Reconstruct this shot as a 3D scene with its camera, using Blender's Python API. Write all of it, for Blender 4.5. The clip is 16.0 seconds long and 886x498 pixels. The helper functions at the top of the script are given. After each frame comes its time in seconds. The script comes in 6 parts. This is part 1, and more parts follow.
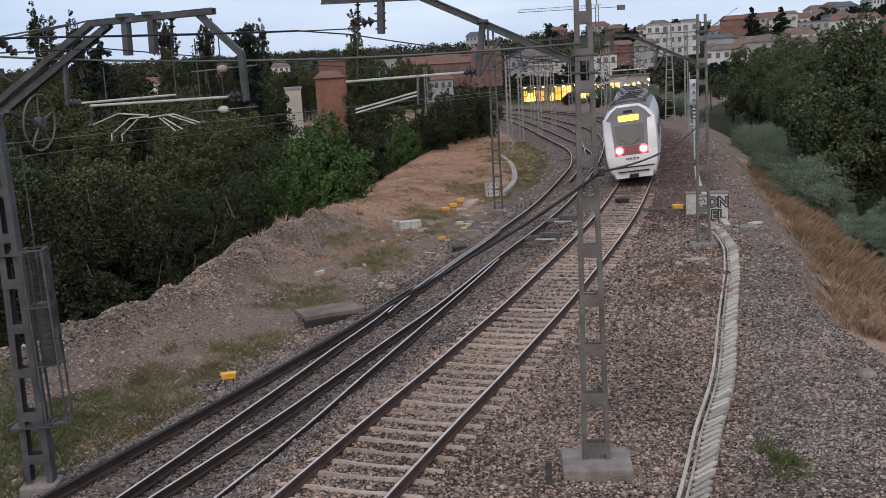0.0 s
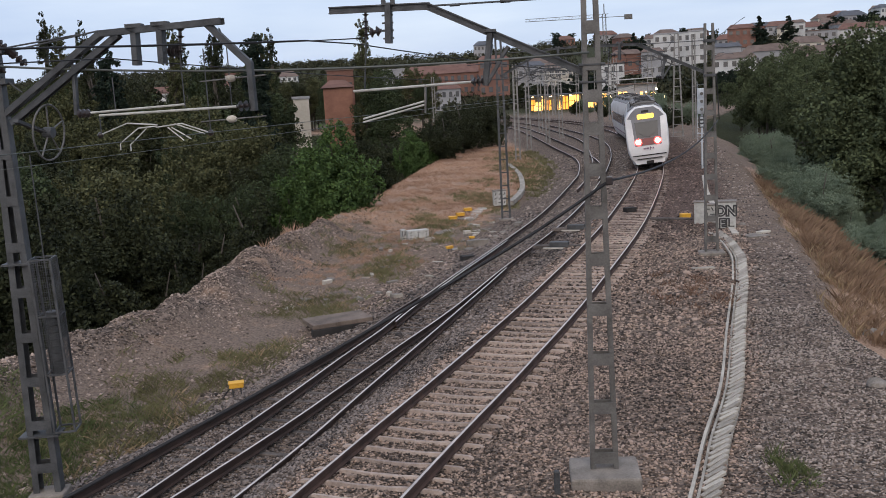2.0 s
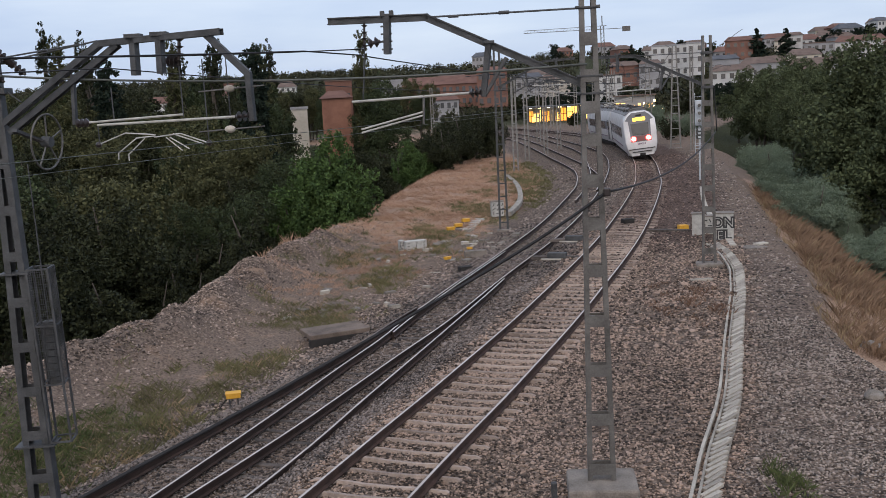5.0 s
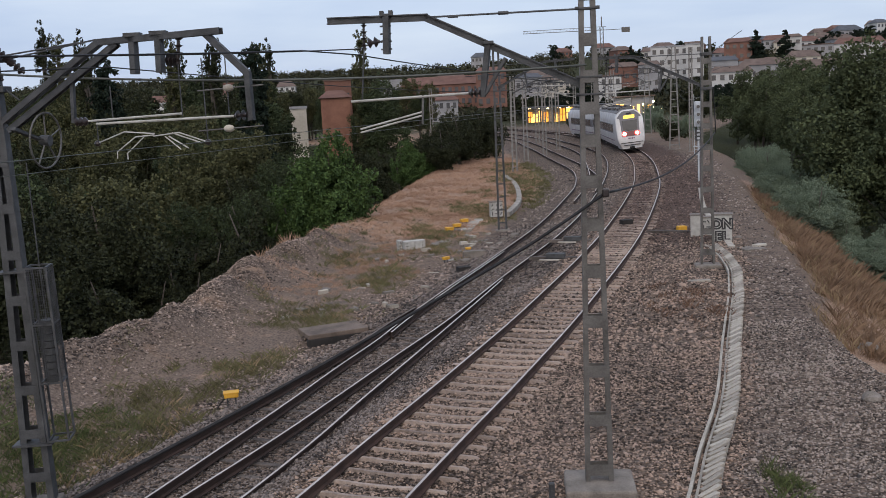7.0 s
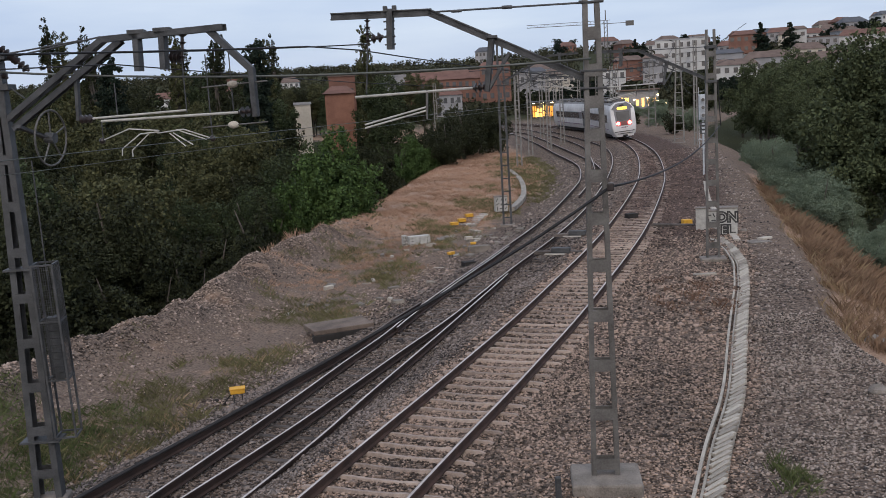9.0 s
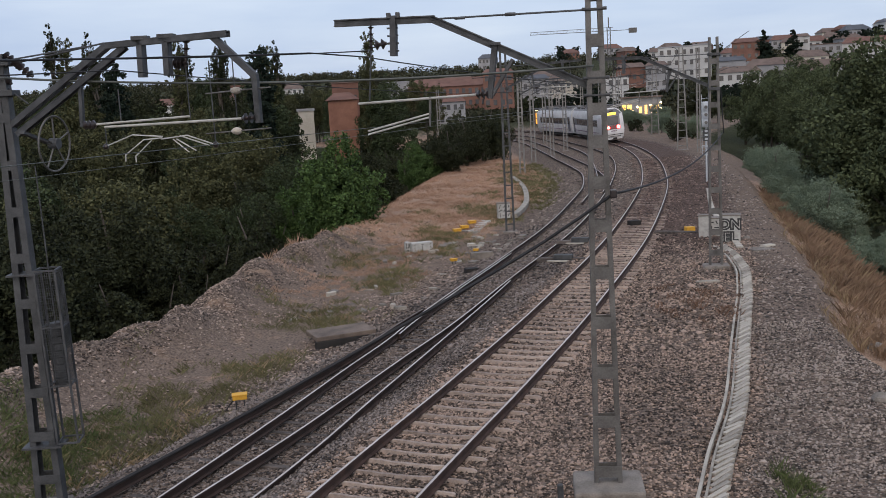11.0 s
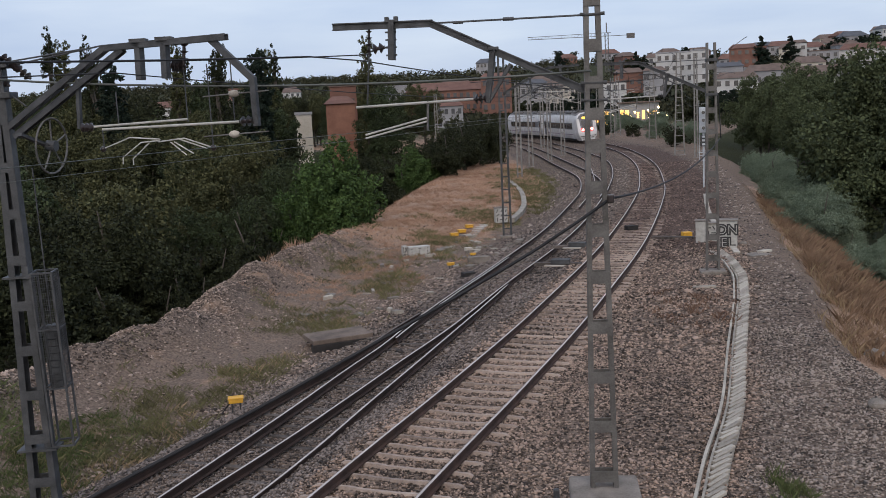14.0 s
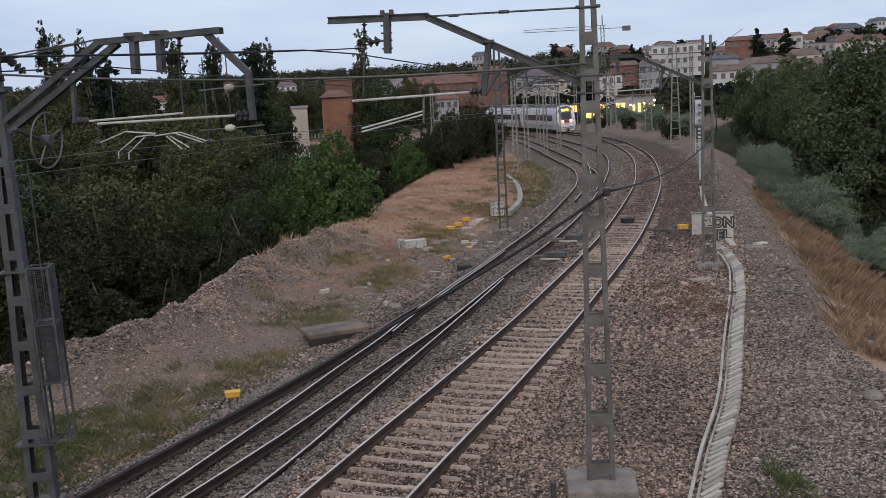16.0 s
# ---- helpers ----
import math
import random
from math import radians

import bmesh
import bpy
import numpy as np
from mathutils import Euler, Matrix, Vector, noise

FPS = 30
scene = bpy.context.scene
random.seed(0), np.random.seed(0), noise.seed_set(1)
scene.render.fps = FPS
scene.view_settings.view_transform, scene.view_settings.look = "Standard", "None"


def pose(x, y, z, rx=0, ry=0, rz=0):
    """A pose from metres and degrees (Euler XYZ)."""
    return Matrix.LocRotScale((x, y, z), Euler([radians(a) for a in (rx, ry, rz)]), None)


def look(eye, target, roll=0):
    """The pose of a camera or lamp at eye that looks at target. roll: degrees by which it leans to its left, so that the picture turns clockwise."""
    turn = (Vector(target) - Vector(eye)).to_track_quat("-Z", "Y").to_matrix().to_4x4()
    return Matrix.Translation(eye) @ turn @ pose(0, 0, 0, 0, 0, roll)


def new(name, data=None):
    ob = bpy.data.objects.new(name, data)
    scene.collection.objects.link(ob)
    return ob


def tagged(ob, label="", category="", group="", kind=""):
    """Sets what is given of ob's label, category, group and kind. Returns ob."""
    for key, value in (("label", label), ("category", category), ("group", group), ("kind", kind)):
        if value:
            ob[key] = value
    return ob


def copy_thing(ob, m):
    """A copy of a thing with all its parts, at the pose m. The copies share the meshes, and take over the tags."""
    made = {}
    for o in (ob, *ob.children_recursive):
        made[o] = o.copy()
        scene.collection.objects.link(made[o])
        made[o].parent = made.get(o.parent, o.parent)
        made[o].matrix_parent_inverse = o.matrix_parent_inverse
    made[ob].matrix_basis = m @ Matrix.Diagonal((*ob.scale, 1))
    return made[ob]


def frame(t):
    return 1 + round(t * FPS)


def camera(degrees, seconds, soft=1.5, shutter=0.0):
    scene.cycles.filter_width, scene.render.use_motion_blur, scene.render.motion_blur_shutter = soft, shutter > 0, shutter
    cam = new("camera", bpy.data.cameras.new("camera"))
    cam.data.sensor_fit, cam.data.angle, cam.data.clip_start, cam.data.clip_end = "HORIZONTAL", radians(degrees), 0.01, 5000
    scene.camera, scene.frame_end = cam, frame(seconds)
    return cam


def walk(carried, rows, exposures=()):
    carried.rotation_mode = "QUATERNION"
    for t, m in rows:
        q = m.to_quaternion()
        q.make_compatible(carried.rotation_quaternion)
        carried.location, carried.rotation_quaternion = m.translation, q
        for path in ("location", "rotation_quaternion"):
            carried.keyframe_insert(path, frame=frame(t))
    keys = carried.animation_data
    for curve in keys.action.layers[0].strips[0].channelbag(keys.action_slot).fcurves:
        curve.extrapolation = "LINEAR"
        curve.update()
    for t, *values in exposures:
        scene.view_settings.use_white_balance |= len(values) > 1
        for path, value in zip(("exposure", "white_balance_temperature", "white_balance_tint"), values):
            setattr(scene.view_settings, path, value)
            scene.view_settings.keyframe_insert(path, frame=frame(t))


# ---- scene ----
cam = camera(49.0, 16.0, soft=0.8)

EYE = (0.0, 0.0, 6.2)
walk(cam, [
    (0.0, pose(*EYE, 80.11, 3.21, -0.34)),
    (0.5, pose(*EYE, 79.95, 3.25, -0.30)),
    (1.0, pose(*EYE, 80.33, 3.22, -0.44)),
    (1.5, pose(*EYE, 80.59, 3.37, -0.25)),
    (2.0, pose(*EYE, 80.67, 3.30, 0.10)),
    (2.5, pose(*EYE, 80.60, 3.32, -0.01)),
    (3.0, pose(*EYE, 80.61, 3.31, 0.03)),
    (3.5, pose(*EYE, 80.76, 3.25, -0.03)),
    (4.0, pose(*EYE, 81.04, 3.28, 0.07)),
    (6.5, pose(*EYE, 81.36, 2.82, -0.17)),
    (7.0, pose(*EYE, 81.30, 2.87, -0.05)),
    (7.5, pose(*EYE, 81.07, 3.07, 0.00)),
    (8.0, pose(*EYE, 80.95, 3.14, -0.02)),
    (8.5, pose(*EYE, 80.93, 3.08, 0.17)),
    (9.0, pose(*EYE, 81.02, 3.26, 0.19)),
    (11.5, pose(*EYE, 81.51, 3.12, 0.39)),
    (12.0, pose(*EYE, 81.62, 3.04, 0.15)),
    (12.5, pose(*EYE, 81.76, 3.04, 0.10)),
    (13.0, pose(*EYE, 81.80, 2.84, -0.07)),
    (13.5, pose(*EYE, 81.70, 2.80, 0.02)),
    (14.0, pose(*EYE, 81.65, 2.85, 0.24)),
    (14.5, pose(*EYE, 81.77, 2.89, 0.30)),
    (15.0, pose(*EYE, 81.52, 2.84, 0.09)),
    (15.5, pose(*EYE, 81.34, 2.90, 0.07)),
    (16.0, pose(*EYE, 81.25, 3.00, 0.00)),
], exposures=[(0.0, 0.23), (3.5, 0.22), (6.5, 0.10), (16.0, 0.07)])

# ---- daylight: a dull evening sky, no cast shadows ----
world = bpy.data.worlds.new("evening_sky")
scene.world = world
world.use_nodes = True
wn, wl = world.node_tree.nodes, world.node_tree.links
wn.clear()
sky = wn.new("ShaderNodeTexSky")
sky.sky_type, sky.sun_disc = "NISHITA", False
sky.sun_elevation, sky.sun_rotation = radians(14), radians(200)
sky.air_density, sky.dust_density, sky.ozone_density = 1.0, 2.0, 2.0
coord = wn.new("ShaderNodeTexCoord")
stretch = wn.new("ShaderNodeMapping")
stretch.inputs["Scale"].default_value = (1.6, 1.6, 9.0)
cloud = wn.new("ShaderNodeTexNoise")
cloud.inputs["Scale"].default_value, cloud.inputs["Detail"].default_value = 2.2, 6.0
ramp = wn.new("ShaderNodeValToRGB")
ramp.color_ramp.elements[0].position, ramp.color_ramp.elements[1].position = 0.3, 0.72
ramp.color_ramp.elements[0].color = (4.9, 6.05, 8.6, 1)
ramp.color_ramp.elements[1].color = (7.2, 8.15, 9.9, 1)
blend = wn.new("ShaderNodeMixRGB")
blend.inputs[0].default_value = 0.8
back = wn.new("ShaderNodeBackground")
back.inputs["Strength"].default_value = 0.1
wout = wn.new("ShaderNodeOutputWorld")
wl.new(coord.outputs["Generated"], stretch.inputs["Vector"])
wl.new(stretch.outputs[0], cloud.inputs["Vector"])
wl.new(cloud.outputs["Fac"], ramp.inputs[0])
wl.new(sky.outputs[0], blend.inputs[1])
wl.new(ramp.outputs[0], blend.inputs[2])
wl.new(blend.outputs[0], back.inputs["Color"])
wl.new(back.outputs[0], wout.inputs[0])

sun = new("sun", bpy.data.lights.new("sun", "SUN"))
sun.data.energy, sun.data.angle, sun.data.color = 1.55, radians(60), (1.0, 0.85, 0.72)
sun.matrix_world = look((0, -40, 60), (0, 20, 0))


# ---- materials ----
def mat(name, dark, light, scale=6.0, rough=0.8, metal=0.0, bump=0.3, fine=60.0, island=0.0, obj=0.0, emit=None, spec=0.5):
    """Two scales of noise between two base colours, fine relief, and a random shade per island or object."""
    m = bpy.data.materials.new(name)
    m.use_nodes = True
    n, l = m.node_tree.nodes, m.node_tree.links
    b = n["Principled BSDF"]
    b.inputs["Roughness"].default_value, b.inputs["Metallic"].default_value = rough, metal
    b.inputs["Specular IOR Level"].default_value = spec
    tc = n.new("ShaderNodeTexCoord")
    big, small = n.new("ShaderNodeTexNoise"), n.new("ShaderNodeTexNoise")
    for tex, sc in ((big, scale), (small, fine)):
        l.new(tc.outputs["Object"], tex.inputs["Vector"])
        tex.inputs["Scale"].default_value, tex.inputs["Detail"].default_value = sc, 5.0
    add = n.new("ShaderNodeMath")
    add.operation = "MULTIPLY_ADD"
    l.new(small.outputs["Fac"], add.inputs[0])
    add.inputs[1].default_value = 0.5
    l.new(big.outputs["Fac"], add.inputs[2])
    last = add
    if island or obj:
        src = n.new("ShaderNodeNewGeometry" if island else "ShaderNodeObjectInfo")
        v = n.new("ShaderNodeMath")
        v.operation = "MULTIPLY_ADD"
        l.new(src.outputs["Random Per Island" if island else "Random"], v.inputs[0])
        v.inputs[1].default_value = island or obj
        l.new(add.outputs[0], v.inputs[2])
        last = v
    r = n.new("ShaderNodeValToRGB")
    r.color_ramp.elements[0].position, r.color_ramp.elements[1].position = 0.45, 1.0
    r.color_ramp.elements[0].color, r.color_ramp.elements[1].color = (*dark, 1), (*light, 1)
    shift = n.new("ShaderNodeMath")
    shift.operation = "SUBTRACT"
    l.new(last.outputs[0], shift.inputs[0])
    shift.inputs[1].default_value = 0.5 * (island or obj)
    l.new(shift.outputs[0], r.inputs[0])
    l.new(r.outputs[0], b.inputs["Base Color"])
    if bump:
        bp = n.new("ShaderNodeBump")
        bp.inputs["Strength"].default_value, bp.inputs["Distance"].default_value = bump, 0.02
        l.new(small.outputs["Fac"], bp.inputs["Height"])
        l.new(bp.outputs[0], b.inputs["Normal"])
    if emit:
        b.inputs["Emission Color"].default_value, b.inputs["Emission Strength"].default_value = (*emit[:3], 1), emit[3]
    return m


PALESTEEL = mat("pale_weathered_mast", (0.10, 0.096, 0.09), (0.27, 0.26, 0.245), 3, 0.7, 0.1, 0.15, 40)
STEEL = mat("galvanised_steel", (0.058, 0.054, 0.05), (0.175, 0.168, 0.16), 3, 0.55, 0.35, 0.15, 40)
DARKSTEEL = mat("weathered_dark_steel", (0.026, 0.027, 0.029), (0.095, 0.098, 0.102), 4, 0.6, 0.3, 0.2, 50)
RUST = mat("rusty_rail_side", (0.014, 0.008, 0.006), (0.05, 0.028, 0.021), 3, 0.85, 0.1, 0.3, 70)
RUSTBROWN = mat("brown_rusty_rail_side", (0.022, 0.012, 0.009), (0.075, 0.041, 0.03), 3, 0.85, 0.1, 0.3, 70)
DULLTOP = mat("dull_rail_head", (0.06, 0.045, 0.038), (0.22, 0.18, 0.16), 2, 0.6, 0.3, 0.1, 60)
RAILTOP = mat("polished_rail_head", (0.40, 0.335, 0.29), (0.64, 0.55, 0.49), 2, 0.3, 0.5, 0.05, 90)
SLEEPER = mat("weathered_concrete_sleeper", (0.15, 0.117, 0.10), (0.45, 0.365, 0.31), 3, 0.9, 0, 0.5, 45, obj=0.35)
WOODSLEEPER = mat("oiled_timber_sleeper", (0.03, 0.025, 0.022), (0.15, 0.125, 0.11), 5, 0.9, 0, 0.6, 60, obj=0.3)
CONCRETE = mat("stained_concrete", (0.085, 0.073, 0.062), (0.27, 0.24, 0.21), 2.5, 0.9, 0, 0.5, 40)
PALECONCRETE = mat("pale_precast_concrete", (0.20, 0.18, 0.152), (0.49, 0.45, 0.385), 2, 0.85, 0, 0.35, 40, obj=0.4)
WORNSTONE = mat("earth_stained_concrete", (0.06, 0.045, 0.036), (0.20, 0.155, 0.125), 2.0, 0.95, 0, 0.6, 30)
STONE = mat("ballast_stone", (0.03, 0.022, 0.017), (0.42, 0.31, 0.245), 0.35, 0.92, 0, 0.3, 30, island=0.75)
EARTHSTONE = mat("brown_rubble", (0.045, 0.034, 0.027), (0.42, 0.325, 0.268), 0.35, 0.95, 0, 0.3, 30, island=0.7)
GREYSTONE = mat("grey_path_gravel", (0.034, 0.028, 0.024), (0.385, 0.318, 0.272), 0.35, 0.92, 0, 0.3, 30, island=0.75)
DARKSTONE = mat("oil_darkened_ballast", (0.026, 0.021, 0.019), (0.27, 0.225, 0.20), 0.35, 0.92, 0, 0.3, 30, island=0.75)
REDSTONE = mat("rust_stained_ballast", (0.035, 0.024, 0.02), (0.26, 0.185, 0.152), 0.35, 0.95, 0, 0.3, 30, island=0.7)
DEADWEED = mat("dead_reddish_weeds", (0.07, 0.04, 0.028), (0.24, 0.15, 0.105), 0.3, 0.95, 0, 0, 9, island=0.6, spec=0.1)
CABLE = mat("black_cable", (0.006, 0.006, 0.007), (0.02, 0.02, 0.022), 5, 0.75, 0, 0.1)
COPPER = mat("weathered_copper_wire", (0.05, 0.055, 0.05), (0.13, 0.14, 0.13), 3, 0.6, 0.3, 0.0)
INSUL = mat("brown_glazed_insulator", (0.015, 0.012, 0.012), (0.04, 0.03, 0.03), 5, 0.3, 0, 0.0)
BARK = mat("bark", (0.03, 0.024, 0.02), (0.10, 0.085, 0.07), 4, 0.95, 0, 0.8, 20)
LEAF = mat("broad_leaves", (0.017, 0.026, 0.011), (0.053, 0.07, 0.029), 0.5, 0.8, 0, 0, 9, island=0.5, spec=0.25)
LEAFTALL = mat("dull_green_leaves", (0.032, 0.042, 0.021), (0.088, 0.108, 0.052), 0.3, 0.85, 0, 0, 9, island=0.4, spec=0.2)
LEAFDARK = mat("dark_leaves", (0.010, 0.013, 0.006), (0.043, 0.049, 0.022), 0.5, 0.8, 0, 0, 9, island=0.6, spec=0.2)
LEAFBRIGHT = mat("fresh_green_leaves", (0.024, 0.046, 0.013), (0.082, 0.136, 0.038), 0.6, 0.8, 0, 0, 9, island=0.5, spec=0.25)
LEAFGREY = mat("greyish_willow_leaves", (0.085, 0.115, 0.078), (0.19, 0.235, 0.165), 0.6, 0.85, 0, 0, 9, island=0.4, spec=0.25)
LEAFYELLOW = mat("yellowing_leaves", (0.038, 0.042, 0.017), (0.09, 0.092, 0.04), 0.5, 0.8, 0, 0, 9, island=0.6, spec=0.25)
FARLEAF = mat("distant_foliage", (0.016, 0.019, 0.012), (0.07, 0.07, 0.042), 0.05, 0.9, 0, 0, 0.6, island=0.6, spec=0.1)
NEEDLE = mat("conifer_needles", (0.006, 0.012, 0.009), (0.022, 0.034, 0.022), 0.6, 0.85, 0, 0, 9, island=0.5, spec=0.2)
FRESHGRASS = mat("fresh_green_grass", (0.046, 0.06, 0.024), (0.115, 0.138, 0.058), 0.5, 0.95, 0, 0, 9, island=0.35, spec=0.1)
DRYGRASS = mat("dry_reddish_grass", (0.24, 0.15, 0.105), (0.50, 0.335, 0.24), 0.25, 0.95, 0, 0, 5, island=0.25, spec=0.1)
BROWNGRASS = mat("brown_dry_grass", (0.125, 0.083, 0.056), (0.28, 0.19, 0.128), 0.3, 0.95, 0, 0, 9, island=0.3, spec=0.1)
STRAW = mat("straw_coloured_grass", (0.16, 0.12, 0.072), (0.36, 0.27, 0.168), 0.3, 0.95, 0, 0, 9, island=0.35, spec=0.1)
GREENGRASS = mat("green_weeds", (0.075, 0.072, 0.038), (0.19, 0.178, 0.092), 0.4, 0.95, 0, 0, 9, island=0.35, spec=0.1)
WHITEPAINT = mat("dirty_white_train_paint", (0.44, 0.43, 0.43), (0.74, 0.73, 0.73), 0.8, 0.35, 0, 0.02, 30)
GREYPAINT = mat("grey_train_paint", (0.09, 0.09, 0.10), (0.16, 0.16, 0.175), 1.0, 0.45, 0, 0.03, 30)
ROOFGREY = mat("train_roof", (0.07, 0.066, 0.064), (0.20, 0.19, 0.185), 1.0, 0.6, 0, 0.1, 20)
UNDER = mat("sooty_underframe", (0.012, 0.011, 0.011), (0.04, 0.036, 0.034), 3, 0.85, 0.2, 0.3)
DARKGLASS = mat("dark_window_glass", (0.012, 0.013, 0.016), (0.03, 0.032, 0.036), 1, 0.08, 0, 0)
PURPLE = mat("dull_purple_stripe", (0.14, 0.08, 0.13), (0.22, 0.14, 0.2), 1, 0.4, 0, 0)
TAIL = mat("lit_tail_lamp", (0.8, 0.5, 0.4), (0.9, 0.6, 0.5), 5, 0.3, 0, 0, emit=(1.0, 0.36, 0.26, 12.0))
# glowing ring, enlarged for the red glow round each lens
TAILRING = mat("red_lamp_surround", (0.5, 0.03, 0.03), (0.6, 0.05, 0.04), 5, 0.3, 0, 0, emit=(1.0, 0.05, 0.05, 3.0))
# red base colour stands for lamp glow on the lower mask
GLOWRED = mat("red_glow_on_mask", (0.10, 0.012, 0.012), (0.17, 0.02, 0.02), 3, 0.3, 0, 0)
AMBER = mat("lit_amber_display", (0.8, 0.5, 0.1), (0.9, 0.6, 0.1), 5, 0.5, 0, 0, emit=(1.0, 0.58, 0.05, 2.2))
YELLOW = mat("yellow_paint", (0.52, 0.26, 0.02), (0.76, 0.42, 0.04), 6, 0.6, 0, 0.1)
INK = mat("black_spray_paint", (0.02, 0.02, 0.022), (0.05, 0.05, 0.05), 6, 0.8, 0, 0)
WHITEBOX = mat("grimy_white_enamel", (0.27, 0.265, 0.245), (0.50, 0.49, 0.46), 5, 0.7, 0, 0.1)
SIGNALGREY = mat("pale_grey_signal_housing", (0.34, 0.37, 0.40), (0.52, 0.55, 0.58), 4, 0.6, 0.1, 0.1)
WARMGLOW = mat("dim_orange_station_light", (0.9, 0.5, 0.15), (0.9, 0.5, 0.15), 5, 0.5, 0, 0, emit=(1.0, 0.40, 0.05, 1.3))
LAMPGLOW = mat("warm_station_light", (0.9, 0.6, 0.2), (0.9, 0.6, 0.2), 5, 0.5, 0, 0, emit=(1.0, 0.52, 0.11, 2.5))
STREETGLOW = mat("street_lamp_light", (0.9, 0.8, 0.6), (0.9, 0.8, 0.6), 5, 0.5, 0, 0, emit=(1.0, 0.72, 0.36, 9.0))
WALLWHITE = mat("white_render", (0.36, 0.36, 0.36), (0.56, 0.56, 0.55), 0.2, 0.9, 0, 0.1, 4)
WALLCREAM = mat("cream_render", (0.36, 0.33, 0.28), (0.54, 0.50, 0.43), 0.2, 0.9, 0, 0.1, 4)
WALLBRICK = mat("red_brick_wall", (0.115, 0.06, 0.046), (0.225, 0.115, 0.086), 0.3, 0.95, 0, 0.2, 9)
WALLORANGE = mat("orange_brick_wall", (0.17, 0.08, 0.056), (0.29, 0.145, 0.10), 0.6, 0.95, 0, 0.2, 9)
WALLGREY = mat("grey_render", (0.20, 0.20, 0.21), (0.34, 0.34, 0.35), 0.2, 0.9, 0, 0.1, 4)
TILE = mat("clay_roof_tiles", (0.09, 0.047, 0.037), (0.185, 0.10, 0.078), 0.5, 0.95, 0, 0.3, 8)
TILEBROWN = mat("brown_roof_tiles", (0.085, 0.06, 0.05), (0.17, 0.125, 0.105), 0.5, 0.95, 0, 0.3, 8)
SLATE = mat("slate_roof", (0.05, 0.055, 0.065), (0.10, 0.105, 0.12), 0.5, 0.8, 0, 0.3, 8)
PANE = mat("far_window_glass", (0.045, 0.046, 0.05), (0.10, 0.10, 0.105), 0.5, 0.15, 0, 0)


def ground_material():
    """Gravel, bare earth, dry grass and green, mixed by the zone that each part of the ground lies in."""
    m = bpy.data.materials.new("embankment_ground")
    m.use_nodes = True
    n, l = m.node_tree.nodes, m.node_tree.links
    b = n["Principled BSDF"]
    b.inputs["Roughness"].default_value, b.inputs["Specular IOR Level"].default_value = 0.95, 0.15
    tc, zone = n.new("ShaderNodeTexCoord"), n.new("ShaderNodeAttribute")
    zone.attribute_name = "zone"
    sep = n.new("ShaderNodeSeparateColor")
    l.new(zone.outputs["Color"], sep.inputs[0])
    cells, patch = n.new("ShaderNodeTexVoronoi"), n.new("ShaderNodeTexNoise")
    cells.inputs["Scale"].default_value = 16
    patch.inputs["Scale"].default_value, patch.inputs["Detail"].default_value = 1.1, 7
    fine = n.new("ShaderNodeTexNoise")
    fine.inputs["Scale"].default_value, fine.inputs["Detail"].default_value = 14, 6
    for t in (cells, patch, fine):
        l.new(tc.outputs["Object"], t.inputs["Vector"])

    def ramp_of(src, a, c, p0=0.3, p1=0.75):
        r = n.new("ShaderNodeValToRGB")
        r.color_ramp.elements[0].position, r.color_ramp.elements[1].position = p0, p1
        r.color_ramp.elements[0].color, r.color_ramp.elements[1].color = (*a, 1), (*c, 1)
        l.new(src, r.inputs[0])
        return r.outputs[0]

    bw = n.new("ShaderNodeSeparateColor")
    l.new(cells.outputs["Color"], bw.inputs[0])
    gravel = ramp_of(bw.outputs[0], (0.032, 0.024, 0.02), (0.24, 0.184, 0.148), 0.0, 1.0)
    earth = ramp_of(fine.outputs["Fac"], (0.085, 0.062, 0.049), (0.29, 0.222, 0.176))
    dry = ramp_of(fine.outputs["Fac"], (0.20, 0.13, 0.092), (0.48, 0.335, 0.24))
    green = ramp_of(fine.outputs["Fac"], (0.018, 0.022, 0.009), (0.06, 0.062, 0.028))

    def mixed(a, c, f):
        x = n.new("ShaderNodeMixRGB")
        l.new(f, x.inputs[0]), l.new(a, x.inputs[1]), l.new(c, x.inputs[2])
        return x.outputs[0]

    def rough_edge(channel):
        a = n.new("ShaderNodeMath")
        a.operation = "MULTIPLY_ADD"
        l.new(patch.outputs["Fac"], a.inputs[0])
        a.inputs[1].default_value = 1.4
        l.new(channel, a.inputs[2])
        c = n.new("ShaderNodeMapRange")
        c.inputs["From Min"].default_value, c.inputs["From Max"].default_value = 1.05, 1.35
        l.new(a.outputs[0], c.inputs["Value"])
        return c.outputs[0]

    col = mixed(earth, gravel, rough_edge(sep.outputs[0]))
    rusty = ramp_of(bw.outputs[0], (0.035, 0.024, 0.02), (0.16, 0.11, 0.09), 0.0, 1.0)
    col = mixed(col, rusty, rough_edge(zone.outputs["Alpha"]))
    col = mixed(col, dry, rough_edge(sep.outputs[1]))
    col = mixed(col, green, rough_edge(sep.outputs[2]))
    l.new(col, b.inputs["Base Color"])
    bp = n.new("ShaderNodeBump")
    bp.inputs["Strength"].default_value, bp.inputs["Distance"].default_value = 0.9, 0.05
    l.new(cells.outputs["Distance"], bp.inputs["Height"])
    l.new(bp.outputs[0], b.inputs["Normal"])
    return m


